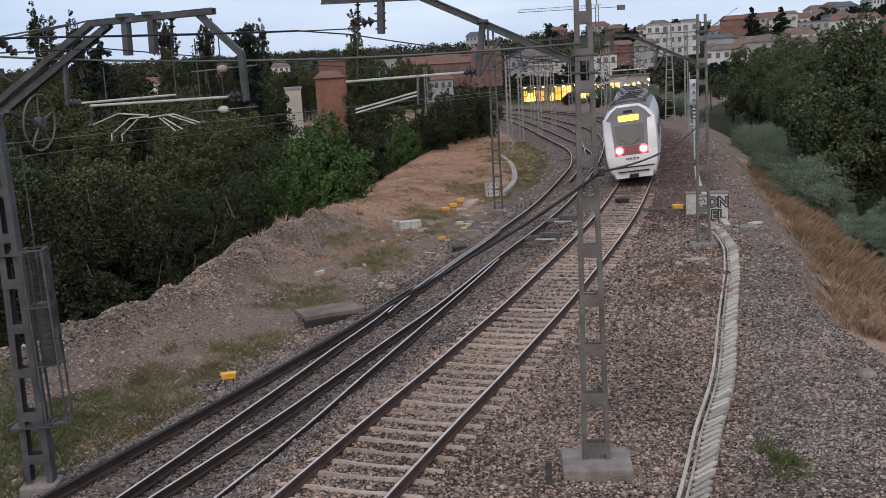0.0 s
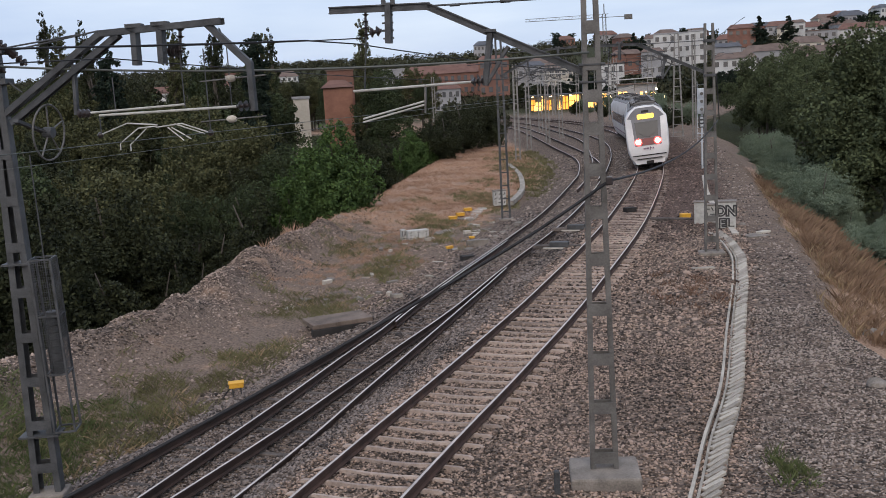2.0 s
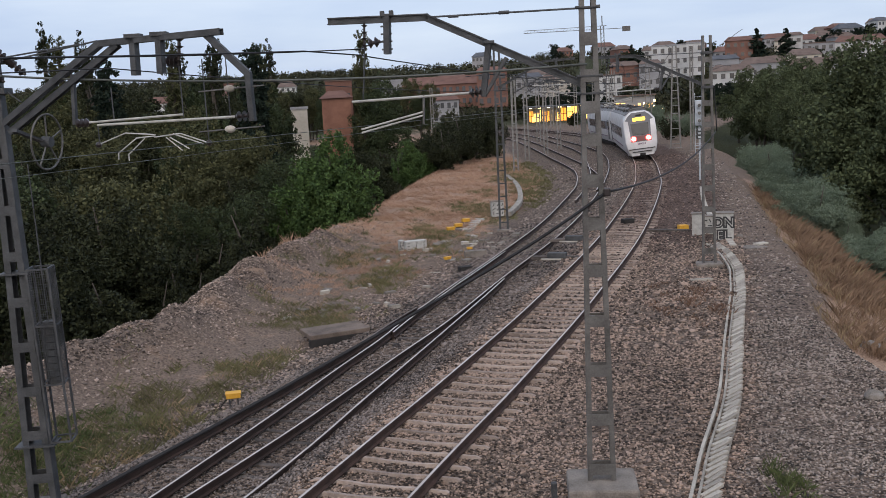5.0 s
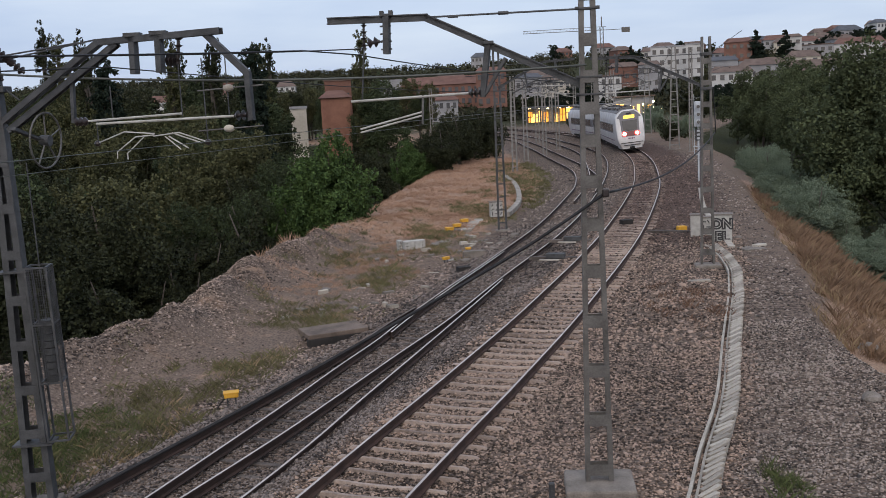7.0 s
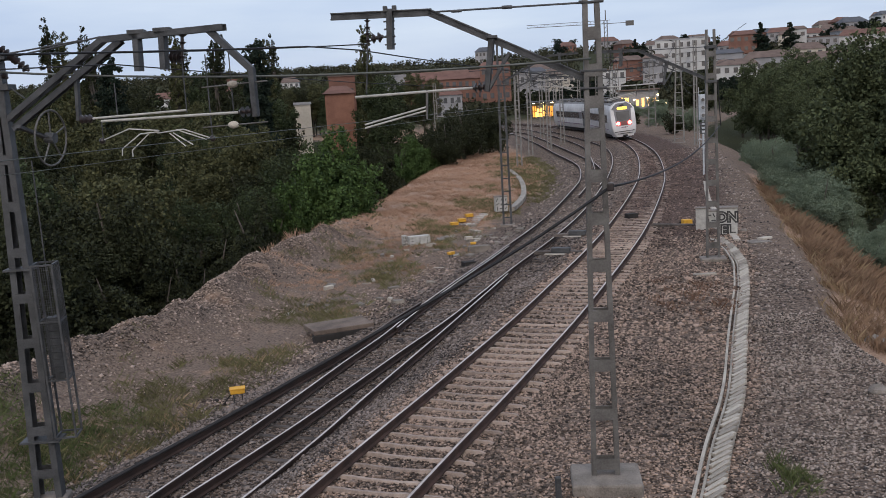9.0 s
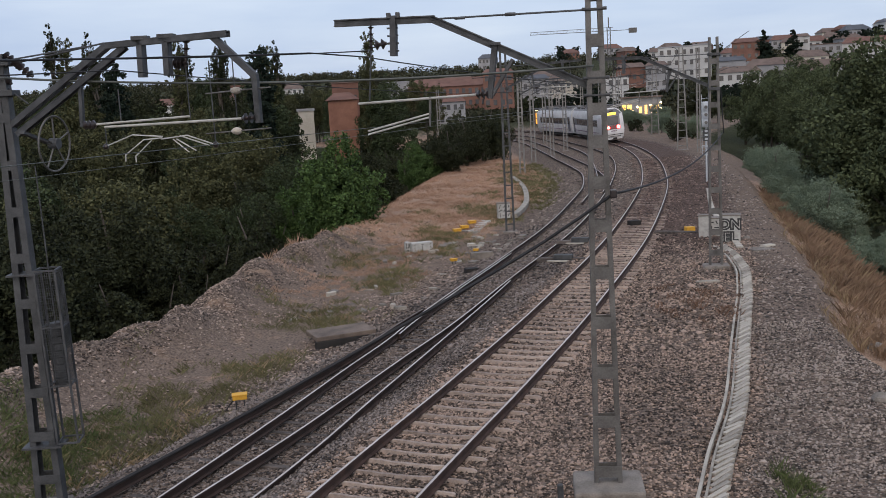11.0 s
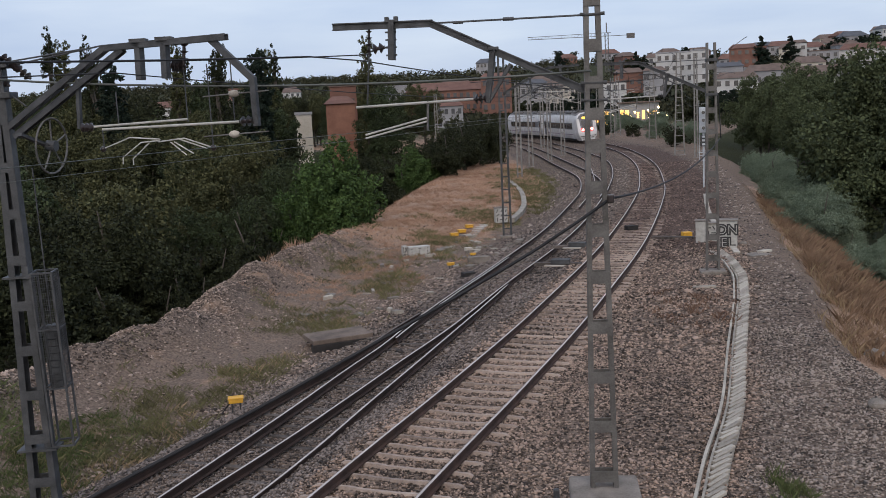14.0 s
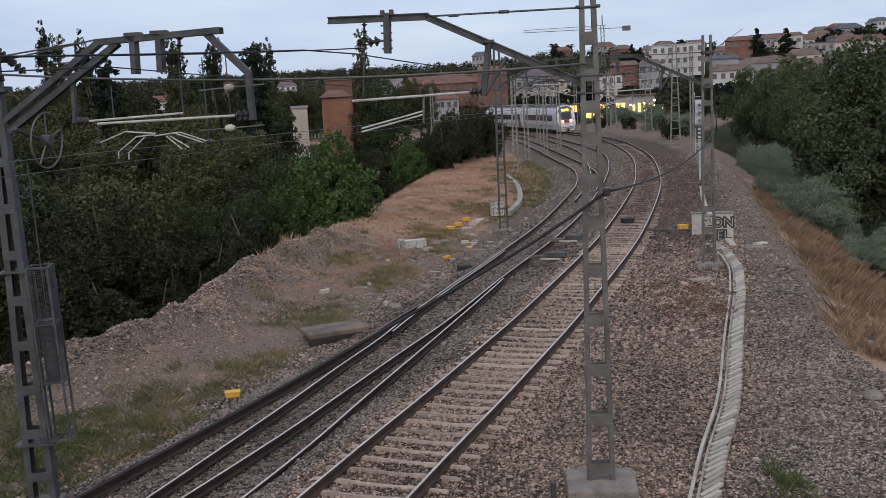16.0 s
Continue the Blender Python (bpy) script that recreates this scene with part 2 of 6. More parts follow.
# ---- mesh helpers ----
def part(name, bm, material, parent=None, label="", smooth=False):
    me = bpy.data.meshes.new(name)
    bm.to_mesh(me)
    bm.free()
    for mm in material if isinstance(material, (list, tuple)) else (material,):
        me.materials.append(mm)
    if smooth:
        me.polygons.foreach_set("use_smooth", [True] * len(me.polygons))
    ob = new(name, me)
    if parent is not None:
        ob.parent = parent
    return tagged(ob, label)


def thing(name, m, label, category, group="", kind=""):
    ob = new(name)
    ob.matrix_world = m
    ob.empty_display_size = 0.2
    return tagged(ob, label, category, group, kind)


def box(bm, cx, cy, cz, sx, sy, sz, m=None, bevel=0.0):
    g = bmesh.ops.create_cube(bm, size=1.0, matrix=(m or Matrix()) @ Matrix.Translation((cx, cy, cz)) @ Matrix.Diagonal((sx, sy, sz, 1)))
    if bevel:
        edges = list({e for v in g["verts"] for e in v.link_edges})
        bmesh.ops.bevel(bm, geom=edges, offset=bevel, segments=2, affect="EDGES", profile=0.5)
    return bm


def between(a, b):
    """The pose at a whose z axis runs to b."""
    a, b = Vector(a), Vector(b)
    return Matrix.Translation(a) @ (b - a).to_track_quat("Z", "Y").to_matrix().to_4x4(), (b - a).length


def rod(bm, a, b, r, seg=8, r2=None):
    m, d = between(a, b)
    bmesh.ops.create_cone(bm, cap_ends=True, segments=seg, radius1=r, radius2=r if r2 is None else r2, depth=d, matrix=m @ Matrix.Translation((0, 0, d / 2)))
    return bm


def bar(bm, a, b, w, h, bevel=0.0):
    m, d = between(a, b)
    return box(bm, 0, 0, d / 2, w, h, d, m, bevel)


def channel(bm, a, b, w, h, t=0.012):
    """A steel U section from a to b: web w wide, flanges h deep."""
    m, d = between(a, b)
    box(bm, 0, 0, d / 2, w, t, d, m)
    for s in (-1, 1):
        box(bm, s * (w / 2 - t / 2), h / 2, d / 2, t, h, d, m)
    return bm


def spline(points, step=0.5):
    p = [Vector(q) for q in points]
    p = [2 * p[0] - p[1], *p, 2 * p[-1] - p[-2]]
    out = []
    for a, b, c, d in zip(p, p[1:], p[2:], p[3:]):
        k = max(2, int((c - b).length / step))
        for i in range(k):
            t = i / k
            out.append(0.5 * ((2 * b) + (c - a) * t + (2 * a - 5 * b + 4 * c - d) * t * t + (3 * b - a - 3 * c + d) * t ** 3))
    return [*out, p[-2]]


def along(points):
    """Lengths along a line of points."""
    s = [0.0]
    for a, b in zip(points, points[1:]):
        s.append(s[-1] + (b - a).length)
    return s


def at_length(points, s, d):
    """Place and direction at the length d of a line."""
    i = min(max(int(np.searchsorted(s, d)) - 1, 0), len(points) - 2)
    t = (d - s[i]) / (s[i + 1] - s[i])
    return points[i].lerp(points[i + 1], t), (points[i + 1] - points[i]).normalized()


def sweep(points, profile, z=0.0, mats=None):
    """A closed profile of (across, up) drawn along a level line; mats gives the material of each side."""
    bm = bmesh.new()
    rings = []
    for i, p in enumerate(points):
        d = (points[min(i + 1, len(points) - 1)] - points[max(i - 1, 0)]).normalized()
        r = Vector((d.y, -d.x))
        rings.append([bm.verts.new((p.x + r.x * u, p.y + r.y * u, z + v)) for u, v in profile])
    n = len(profile)
    for a, b in zip(rings, rings[1:]):
        for k in range(n):
            f = bm.faces.new((a[k], a[(k + 1) % n], b[(k + 1) % n], b[k]))
            f.material_index = mats[k] if mats else 0
    bm.faces.new(rings[0][::-1]), bm.faces.new(rings[-1])
    bmesh.ops.recalc_face_normals(bm, faces=bm.faces)
    return bm


def soup(name, verts, faces, material, parent=None, label=""):
    """One mesh out of arrays of corners and of equal-sided faces."""
    me = bpy.data.meshes.new(name)
    k = faces.shape[1]
    me.vertices.add(len(verts)), me.loops.add(faces.size), me.polygons.add(len(faces))
    me.vertices.foreach_set("co", np.ascontiguousarray(verts, dtype=np.float32).ravel())
    me.loops.foreach_set("vertex_index", np.ascontiguousarray(faces, dtype=np.int32).ravel())
    me.polygons.foreach_set("loop_start", np.arange(0, faces.size, k, dtype=np.int32))
    me.materials.append(material)
    me.update(calc_edges=True)
    ob = new(name, me)
    if parent is not None:
        ob.parent = parent
    return tagged(ob, label)


# ---- the plan: lines of the railway on its embankment ----
MAIN = spline([(-19.6, -36), (-13.2, -18), (-6.95, 0), (-1.83, 14.6), (0.68, 21.4), (3.43, 29.3), (7.75, 43.1), (12.6, 61.6), (15.3, 74.3), (17.9, 89), (19.8, 104.5), (20.9, 121), (20.8, 138), (19.1, 156), (16.0, 174), (11.5, 193), (4.5, 213), (-6, 234), (-22, 258)], 0.5)
MAIN_S = along(MAIN)
def offset_line(points, y0, y1, d):
    """The stretch of a line between y0 and y1, moved d to its side: a check rail or switch blade."""
    cut = [p for p in points if y0 < p.y < y1]
    return [Vector((p.x + d * 0.92, p.y - d * 0.38)) for p in cut]


RAIL_A = spline([(-8.0, 8.6), (-4.4, 19.6), (-3.0, 24.2), (-2.15, 26.9), (-1.45, 29.6), (0.0, 34.5), (1.9, 40.6), (4.9, 50.9), (8.2, 65), (9.5, 71.5), (10.7, 80.5), (11.1, 88), (11.0, 103), (10.9, 128), (9.6, 158), (2.0, 195)], 0.7)
RAIL_B = offset_line(RAIL_A, 27.0, 42.0, 0.13)
RAIL_G = spline([(-9.6, 9.6), (-6.0, 18.2), (-4.2, 22.5), (-3.1, 25.3), (-1.85, 29.2), (-1.2, 31.0)], 0.7)
RAIL_C = spline([(-7.5, 9.8), (-4.1, 18.0), (-2.76, 21.6), (-1.6, 24.9), (-0.1, 29.1), (2.0, 35.9), (4.74, 44.3), (7.1, 52.6), (9.5, 62.5), (11.7, 72.4), (14.4, 86.4), (16.5, 101), (17.3, 114), (17.1, 132), (15.6, 165), (11, 190)], 0.7)
RAIL_D = spline([(-5.6, 10.8), (-3.28, 17.5), (-2.1, 21.5), (-0.7, 26.2), (0.85, 31.5), (1.9, 35.2)], 0.7)
RAIL_E = spline([(7.9, 60.3), (9.2, 66.0), (10.9, 74), (12.6, 86), (14.3, 101), (15.2, 114), (15.1, 132), (13.8, 165), (9.3, 190)], 0.7)
RAIL_F = spline([(10.1, 66), (11.7, 74), (12.6, 84.6), (12.8, 94), (12.7, 118), (12.6, 135), (11.3, 160), (3.8, 196)], 0.7)
LOW = -0.4


def line_x(points):
    ys, xs = np.array([p.y for p in points]), np.array([p.x for p in points])
    return lambda y: np.interp(y, ys, xs)


main_x, left_x = line_x(MAIN), line_x([*RAIL_G, *[p for p in RAIL_A if p.y > 31.5]])
edge_left = lambda y: np.interp(y, (0, 15, 25, 29, 32, 40, 48, 58, 69, 86, 116, 150, 200), (-16, -13.5, -12.2, -10.5, -9.7, -9.3, -7.6, -5.9, -4.5, -2.5, 2.0, 0, -40))
edge_right = lambda y: np.interp(y, (0, 21, 24, 27, 29, 34.5, 43, 54, 72, 110, 150, 200), (8.8, 9.25, 9.35, 10.0, 10.7, 12.3, 14.2, 16.9, 21.0, 29, 34, 60))


def smooth(a, b, v):
    t = np.clip((v - a) / (b - a), 0, 1)
    return t * t * (3 - 2 * t)


def waves(x, y, f, seed):
    r = np.random.default_rng(seed)
    out = 0
    for k in range(6):
        a, p = r.uniform(0, 6.28), r.uniform(0, 6.28)
        out = out + np.sin((x * math.cos(a) + y * math.sin(a)) * f * (1 + 0.45 * k) + p) / (1 + 0.5 * k)
    return out / 2.6


def height(x, y):
    """Height of the ground: track bed, the lower bed beside it, the spoil bank, both slopes, the far hillside."""
    x, y = np.asarray(x, float), np.asarray(y, float)
    dm, da = x - main_x(y), x - left_x(y)
    z = -0.22 - 0.025 * smooth(1.6, 1.2, np.abs(dm)) - 0.42 * smooth(-1.5, -3.1, dm)
    z = z - 0.28 * smooth(-0.5, -1.7, da) + 0.03 * waves(x, y, 2.2, 1) * smooth(1.6, 2.6, np.abs(dm))
    z = z + 0.12 * smooth(2.0, 3.4, dm) * waves(x, y, 0.9, 5) * 0.5
    el, er = edge_left(y), edge_right(y)
    into = x - el
    bank = np.exp(-((into - 1.3) / 1.3) ** 2) * (1.0 + 0.38 * waves(x, y, 1.1, 2)) * smooth(62, 46, y)
    z = z + bank * smooth(12, 20, y) + 0.25 * smooth(50, 64, y) * smooth(-2, -6, da) + 0.07 * waves(x, y, 1.7, 3) * smooth(-1.6, -3.5, da)
    deep = 1 - smooth(110, 185, y)
    z = z - (5.5 * deep) * smooth(0.5, -9, into) - 0.8 * smooth(0.2, -1.2, into) * deep
    over = x - er + 0.3 * waves(x, y, 0.8, 4)
    z = z - (4.5 * deep) * smooth(0, 10, over) - 0.55 * smooth(0, 0.9, over) * deep
    far = smooth(250, 620, y + 0.15 * x)
    return z + far * (25.5 + 2.5 * smooth(0.0, 0.12, x / np.maximum(y, 50.0)) - 3 * smooth(0.15, 0.25, x / np.maximum(y, 50.0)) + 4.5 * smooth(0.33, 0.42, x / np.maximum(y, 50.0)) + 2.5 * waves(x, y, 0.006, 8)) + 3 * smooth(700, 2500, y)


def graded(a, b, fine_a, fine_b, step, grow):
    mid = list(np.arange(fine_a, fine_b, step))
    up, s = [fine_b], step
    while up[-1] < b:
        s *= grow
        up.append(up[-1] + s)
    dn, s = [], step
    q = fine_a
    while q > a:
        s *= grow
        q -= s
        dn.append(q)
    return np.array([*dn[::-1], *mid, *up])


def make_ground():
    xs, ys = graded(-3000, 3000, -15, 24, 0.22, 1.07), graded(-400, 4500, 11, 62, 0.25, 1.035)
    gx, gy = np.meshgrid(xs, ys)
    gz = height(gx, gy)
    nx, ny = len(xs), len(ys)
    i = np.arange(nx * ny).reshape(ny, nx)
    f = np.stack([i[:-1, :-1], i[:-1, 1:], i[1:, 1:], i[1:, :-1]], -1).reshape(-1, 4)
    ob = soup("ground", np.stack([gx, gy, gz], -1).reshape(-1, 3), f, ground_material())
    dm, da, into, over = gx - main_x(gy), gx - left_x(gy), gx - edge_left(gy), gx - edge_right(gy)
    gravel = smooth(-3.4, -1.6, da) * smooth(1.2, -0.6, over)
    gravel = gravel * (1 - 0.55 * smooth(4.2, 5.2, dm) * smooth(28, 38, gy))
    heap = np.exp(-((into - 1.2) / 1.6) ** 2) * smooth(58, 44, gy)
    gravel = np.maximum(gravel, heap * 0.8)
    dryz = smooth(46, 60, gy) * smooth(-2.0, -4.5, da) * smooth(-1.5, 0.5, into) + 0.8 * smooth(0.0, 1.2, over) * smooth(90, 60, gy)
    dryz = np.clip(dryz + 0.25 * smooth(-2, -4, da) * (into > 0), 0, 1)
    greenz = np.maximum(smooth(0, -3, into), smooth(2, 6, over)) * 0.9
    greenz = np.maximum(greenz, 0.8 * smooth(150, 260, gy))
    dryz = np.maximum(dryz, 0.32 * smooth(4.5, 7.0, dm) * smooth(85, 110, gy) * smooth(240, 200, gy))
    greenz = np.maximum(greenz, 0.55 * smooth(-9.5, -11.5, gx) * smooth(26, 20, gy))
    stain = smooth(30, 48, gy) * smooth(-1.8, -0.6, dm) * smooth(5.5, 3.0, dm) * smooth(150, 120, gy)
    col = ob.data.attributes.new("zone", "FLOAT_COLOR", "POINT")
    col.data.foreach_set("color", np.stack([gravel, dryz, greenz, stain], -1).astype(np.float32).ravel())
    ob.data.polygons.foreach_set("use_smooth", [True] * len(ob.data.polygons))
    tagged(ob, "railway embankment of gravel, bare earth and dry grass", "ground", kind="structure")


make_ground()

# ---- tracks ----
RAIL_PROFILE = [(-0.07, -0.17), (0.07, -0.17), (0.07, -0.155), (0.012, -0.135), (0.012, -0.045), (0.036, -0.035), (0.036, -0.008), (0.024, 0.0), (-0.024, 0.0), (-0.036, -0.008), (-0.036, -0.035), (-0.012, -0.045), (-0.012, -0.135), (-0.07, -0.155)]
RAIL_MATS = [0, 0, 0, 0, 0, 0, 0, 1, 0, 0, 0, 0, 0, 0]


def offset(points, d):
    out = []
    for i, p in enumerate(points):
        t = (points[min(i + 1, len(points) - 1)] - points[max(i - 1, 0)]).normalized()
        out.append(Vector((p.x + t.y * d, p.y - t.x * d)))
    return out


def sleeper_mesh():
    """Concrete sleeper: high seats under the rails, a lower middle."""
    bm = bmesh.new()
    prof = [(-1.3, 0.0), (-1.22, 0.035), (-0.6, 0.04), (-0.35, 0.022), (0.35, 0.022), (0.6, 0.04), (1.22, 0.035), (1.3, 0.0)]
    rows = []
    for u, v in prof:
        rows.append([bm.verts.new((u, -0.085, -0.2)), bm.verts.new((u, -0.03, v)), bm.verts.new((u, 0.03, v)), bm.verts.new((u, 0.085, -0.2))])
    for a, b in zip(rows, rows[1:]):
        for k in range(3):
            bm.faces.new((a[k], b[k], b[k + 1], a[k + 1]))
    bm.faces.new(rows[0]), bm.faces.new(rows[-1][::-1])
    bmesh.ops.recalc_face_normals(bm, faces=bm.faces)
    me = bpy.data.meshes.new("sleeper")
    bm.to_mesh(me)
    bm.free()
    return me


def make_tracks():
    main = thing("railway_track", Matrix(), "rusty running line on concrete sleepers in ballast", "railway track", kind="structure")
    for d in (-0.87, 0.87):
        part("rail", sweep(offset(MAIN, d), RAIL_PROFILE, 0.0, RAIL_MATS), (RUSTBROWN, RAILTOP), main)
    me = sleeper_mesh()
    me.materials.append(SLEEPER)
    d = 40.0
    while d < 160:
        p, t = at_length(MAIN, MAIN_S, d)
        o = new("sleeper", me)
        o.parent = main
        o.matrix_world = Matrix.Translation((p.x, p.y, -0.212 - 0.055 * float(smooth(78, 96, d)) + random.uniform(-0.014, 0.006))) @ Matrix.Rotation(math.atan2(t.y, t.x) - math.pi / 2 + random.gauss(0, 0.012), 4, "Z")
        d += 0.53
    left = thing("railway_switch", Matrix(), "dark rails of a set of points on oiled timber sleepers", "railway points", kind="structure")
    for line in (RAIL_A, RAIL_B, RAIL_C, RAIL_D, RAIL_E, RAIL_F):
        part("rail", sweep(line, RAIL_PROFILE, LOW, RAIL_MATS), (RUST, RAILTOP), left)
    part("rail", sweep(RAIL_G, RAIL_PROFILE, LOW, [0] * 7 + [1] + [0] * 6), (RUST, DULLTOP), left, "dull rusty stock rail")
    wood = bpy.data.meshes.new("timber_sleeper")
    bm = box(bmesh.new(), 0, 0, -0.1, 2.6, 0.15, 0.2, None, 0.015)
    bm.to_mesh(wood)
    bm.free()
    wood.materials.append(WOODSLEEPER)
    mid = [a.lerp(RAIL_C[min(range(len(RAIL_C)), key=lambda k: (RAIL_C[k] - a).length)], 0.5) for a in RAIL_A if a.y < 80]
    ms = along(mid)
    d = 0.4
    while d < ms[-1]:
        p, t = at_length(mid, ms, d)
        o = new("timber_sleeper", wood)
        o.parent = left
        o.matrix_world = Matrix.Translation((p.x, p.y, LOW - 0.222 + random.uniform(-0.035, 0.012))) @ Matrix.Rotation(math.atan2(t.y, t.x) - math.pi / 2 + random.gauss(0, 0.015), 4, "Z")
        d += 0.62


make_tracks()


# ---- the train ----
CAR_L, CAR_W, CAR_H = 22.6, 1.49, 4.34
# half outlines of the body and of the cab's front, from the sill to the ridge, as (across, up)
BODY_HALF = [(0.86, 0.55), (0.97, 0.95), (1.0, 1.5), (1.0, 2.5), (0.955, 3.35), (0.80, 4.02), (0.45, 4.29)]
FRONT_HALF = [(0.80, 0.50), (0.90, 0.95), (0.965, 1.5), (0.985, 2.5), (0.965, 3.50), (0.70, 4.02), (0.43, 4.26)]


def section(half, w, top):
    return [(-u * w, v) for u, v in half] + [(0.0, top)] + [(u * w, v) for u, v in half[::-1]]


def loft(sections, caps=True):
    bm = bmesh.new()
    rings = [[bm.verts.new(v) for v in s] for s in sections]
    n = len(rings[0])
    for a, b in zip(rings, rings[1:]):
        for k in range(n):
            bm.faces.new((a[k], a[(k + 1) % n], b[(k + 1) % n], b[k]))
    if caps:
        bm.faces.new(rings[0][::-1]), bm.faces.new(rings[-1])
    bmesh.ops.recalc_face_normals(bm, faces=bm.faces)
    return bm


def make_car(lit):
    """A driving car with its cab at y = 0 facing -y; the body runs to +y."""
    car = thing("train_car", Matrix(), "white regional train car with dark windows and " + ("lit red tail lamps" if lit else "a far cab"), "train", "cars of the train")
    body_sec, front_sec = section(BODY_HALF, CAR_W, CAR_H), section(FRONT_HALF, CAR_W, 4.30)

    def back(v):
        """How far the front leans back at the height v."""
        return 0.22 * max(0.0, v - 1.25) + 0.10 * max(0.0, 1.0 - v)

    def ring(y, mix, size, lean):
        out = []
        for (u, v), (p, q) in zip(front_sec, body_sec):
            uu, vv = u + (p - u) * mix, v + (q - v) * mix
            uu, vv = uu * size, 2.3 + (vv - 2.3) * (1 - (1 - size) * 0.7)
            out.append((uu, y + lean * back(vv), vv))
        return out

    rings = [ring(0.0, 0, 0.915, 1), ring(0.025, 0, 0.955, 1), ring(0.09, 0, 0.985, 1), ring(0.22, 0, 1.0, 1), ring(1.1, 0.35, 1.0, 0.75), ring(2.7, 1, 1.0, 0), ring(CAR_L, 1, 1, 0)]
    bm = loft(rings, False)
    bm.verts.ensure_lookup_table()
    n = len(body_sec)
    for base in (0, n * (len(rings) - 1)):
        q = [bm.verts[base + k] for k in range(n)]
        for k in range(n // 2):
            bm.faces.new((q[k], q[k + 1], q[n - 2 - k], q[n - 1 - k]) if k + 1 < n - 2 - k else (q[k], q[k + 1], q[n - 1 - k]))
    bmesh.ops.recalc_face_normals(bm, faces=bm.faces)
    for e in bm.edges:
        e.smooth = len(e.link_faces) < 2 or e.calc_face_angle(0) < 0.5
    part("body", bm, WHITEPAINT, car, "white painted body shell", True)
    # the grey roof skin over the shoulders
    arc = [(-0.80, 4.03), (-0.45, 4.30), (0.0, 4.35), (0.45, 4.30), (0.80, 4.03)]
    part("roof", loft([[(u * CAR_W, y, v + 0.012) for u, v in arc] + [(u * CAR_W, y, v - 0.03) for u, v in arc[::-1]] for y in (1.15, CAR_L - 0.05)]), ROOFGREY, car, "grey roof skin")
    # flanks: a dark band with panes in it, a thin stripe, doors
    y0 = 3.0
    for s in (-1, 1):
        part("window_band", box(bmesh.new(), s * CAR_W * 0.993, (y0 + CAR_L - 2.3) / 2, 2.42, 0.035, CAR_L - 2.3 - y0, 0.98, None, 0.012), GREYPAINT, car, "dark grey band round the windows")
        y = y0 + 0.15
        while y < CAR_L - 4.0:
            part("window", box(bmesh.new(), s * CAR_W * 1.003, y + 0.8, 2.44, 0.03, 1.6, 0.80, None, 0.012), DARKGLASS, car)
            y += 1.72
        door = part("door", box(bmesh.new(), s * CAR_W * 1.0, CAR_L - 1.5, 1.95, 0.03, 1.25, 2.2, None, 0.012), GREYPAINT, car, "grey sliding door")
        part("door_pane", box(bmesh.new(), s * CAR_W * 1.012, CAR_L - 1.5, 2.4, 0.02, 0.8, 0.9, None, 0.01), DARKGLASS, door)
        part("stripe", box(bmesh.new(), s * CAR_W * 0.995, (y0 + CAR_L - 2.6) / 2, 1.18, 0.03, CAR_L - 2.6 - y0, 0.09), PURPLE, car, "dull purple stripe")
    # roof equipment: rounded pods, ribbed grilles and hoops
    for y, ln, hh, ww in ((3.6, 2.2, 0.30, 0.82), (7.2, 3.2, 0.34, 0.92), (12.0, 3.0, 0.28, 0.86), (16.4, 2.4, 0.26, 0.9), (19.8, 2.2, 0.32, 0.86)):
        pod = part("roof_unit", box(bmesh.new(), 0, y, CAR_H + hh / 2 - 0.08, ww * 2, ln, hh, None, 0.1), ROOFGREY, car, "grey roof equipment box")
        for k in range(4):
            part("grille", box(bmesh.new(), 0, y - ln * 0.36 + ln * 0.24 * k, CAR_H + hh - 0.075, ww * 1.4, ln * 0.10, 0.03, None, 0.008), UNDER, pod, "dark grille on the roof")
    for y in (2.1, 5.2, 9.6, 14.2, 18.2):
        hoop = []
        for k in range(9):
            c, d = math.cos(math.pi * k / 8), math.sin(math.pi * k / 8)
            hoop.append([(r * c, y + e, CAR_H - 0.12 + (r - 0.58) * d) for r, e in ((0.95, -0.04), (1.0, -0.04), (1.0, 0.04), (0.95, 0.04))])
        bm = loft(hoop)
        part("roof_hoop", bm, UNDER, car, "dark curved cable hoop on the roof")
    part("underframe", box(bmesh.new(), 0, CAR_L / 2 + 0.6, 0.52, 2.3, CAR_L - 3.5, 0.6, None, 0.05), UNDER, car, "sooty underframe with equipment boxes")
    for yb in (3.9, CAR_L - 3.6):
        bogie = part("bogie", box(bmesh.new(), 0, yb, 0.52, 2.1, 2.5, 0.3, None, 0.04), UNDER, car)
        for dy in (-0.95, 0.95):
            for s in (-1, 1):
                part("wheel", rod(bmesh.new(), (s * 0.80, yb + dy, 0.43), (s * 0.93, yb + dy, 0.43), 0.43, 20), RUST, bogie)
    def face(name, outline, proud, material, label="", parent=car):
        """A plate that follows the lean of the front, cut level into strips: outline of (half width, up) from below."""
        bm = bmesh.new()
        rows = [[bm.verts.new((q * u, back(v) - proud + dy, v)) for q, dy in ((-1, 0), (1, 0), (1, 0.12), (-1, 0.12))] for u, v in outline]
        for a, b in zip(rows, rows[1:]):
            for k in range(4):
                bm.faces.new((a[k], a[(k + 1) % 4], b[(k + 1) % 4], b[k]))
        bm.faces.new(rows[0][::-1]), bm.faces.new(rows[-1])
        bmesh.ops.recalc_face_normals(bm, faces=bm.faces)
        return part(name, bm, material, parent, label)
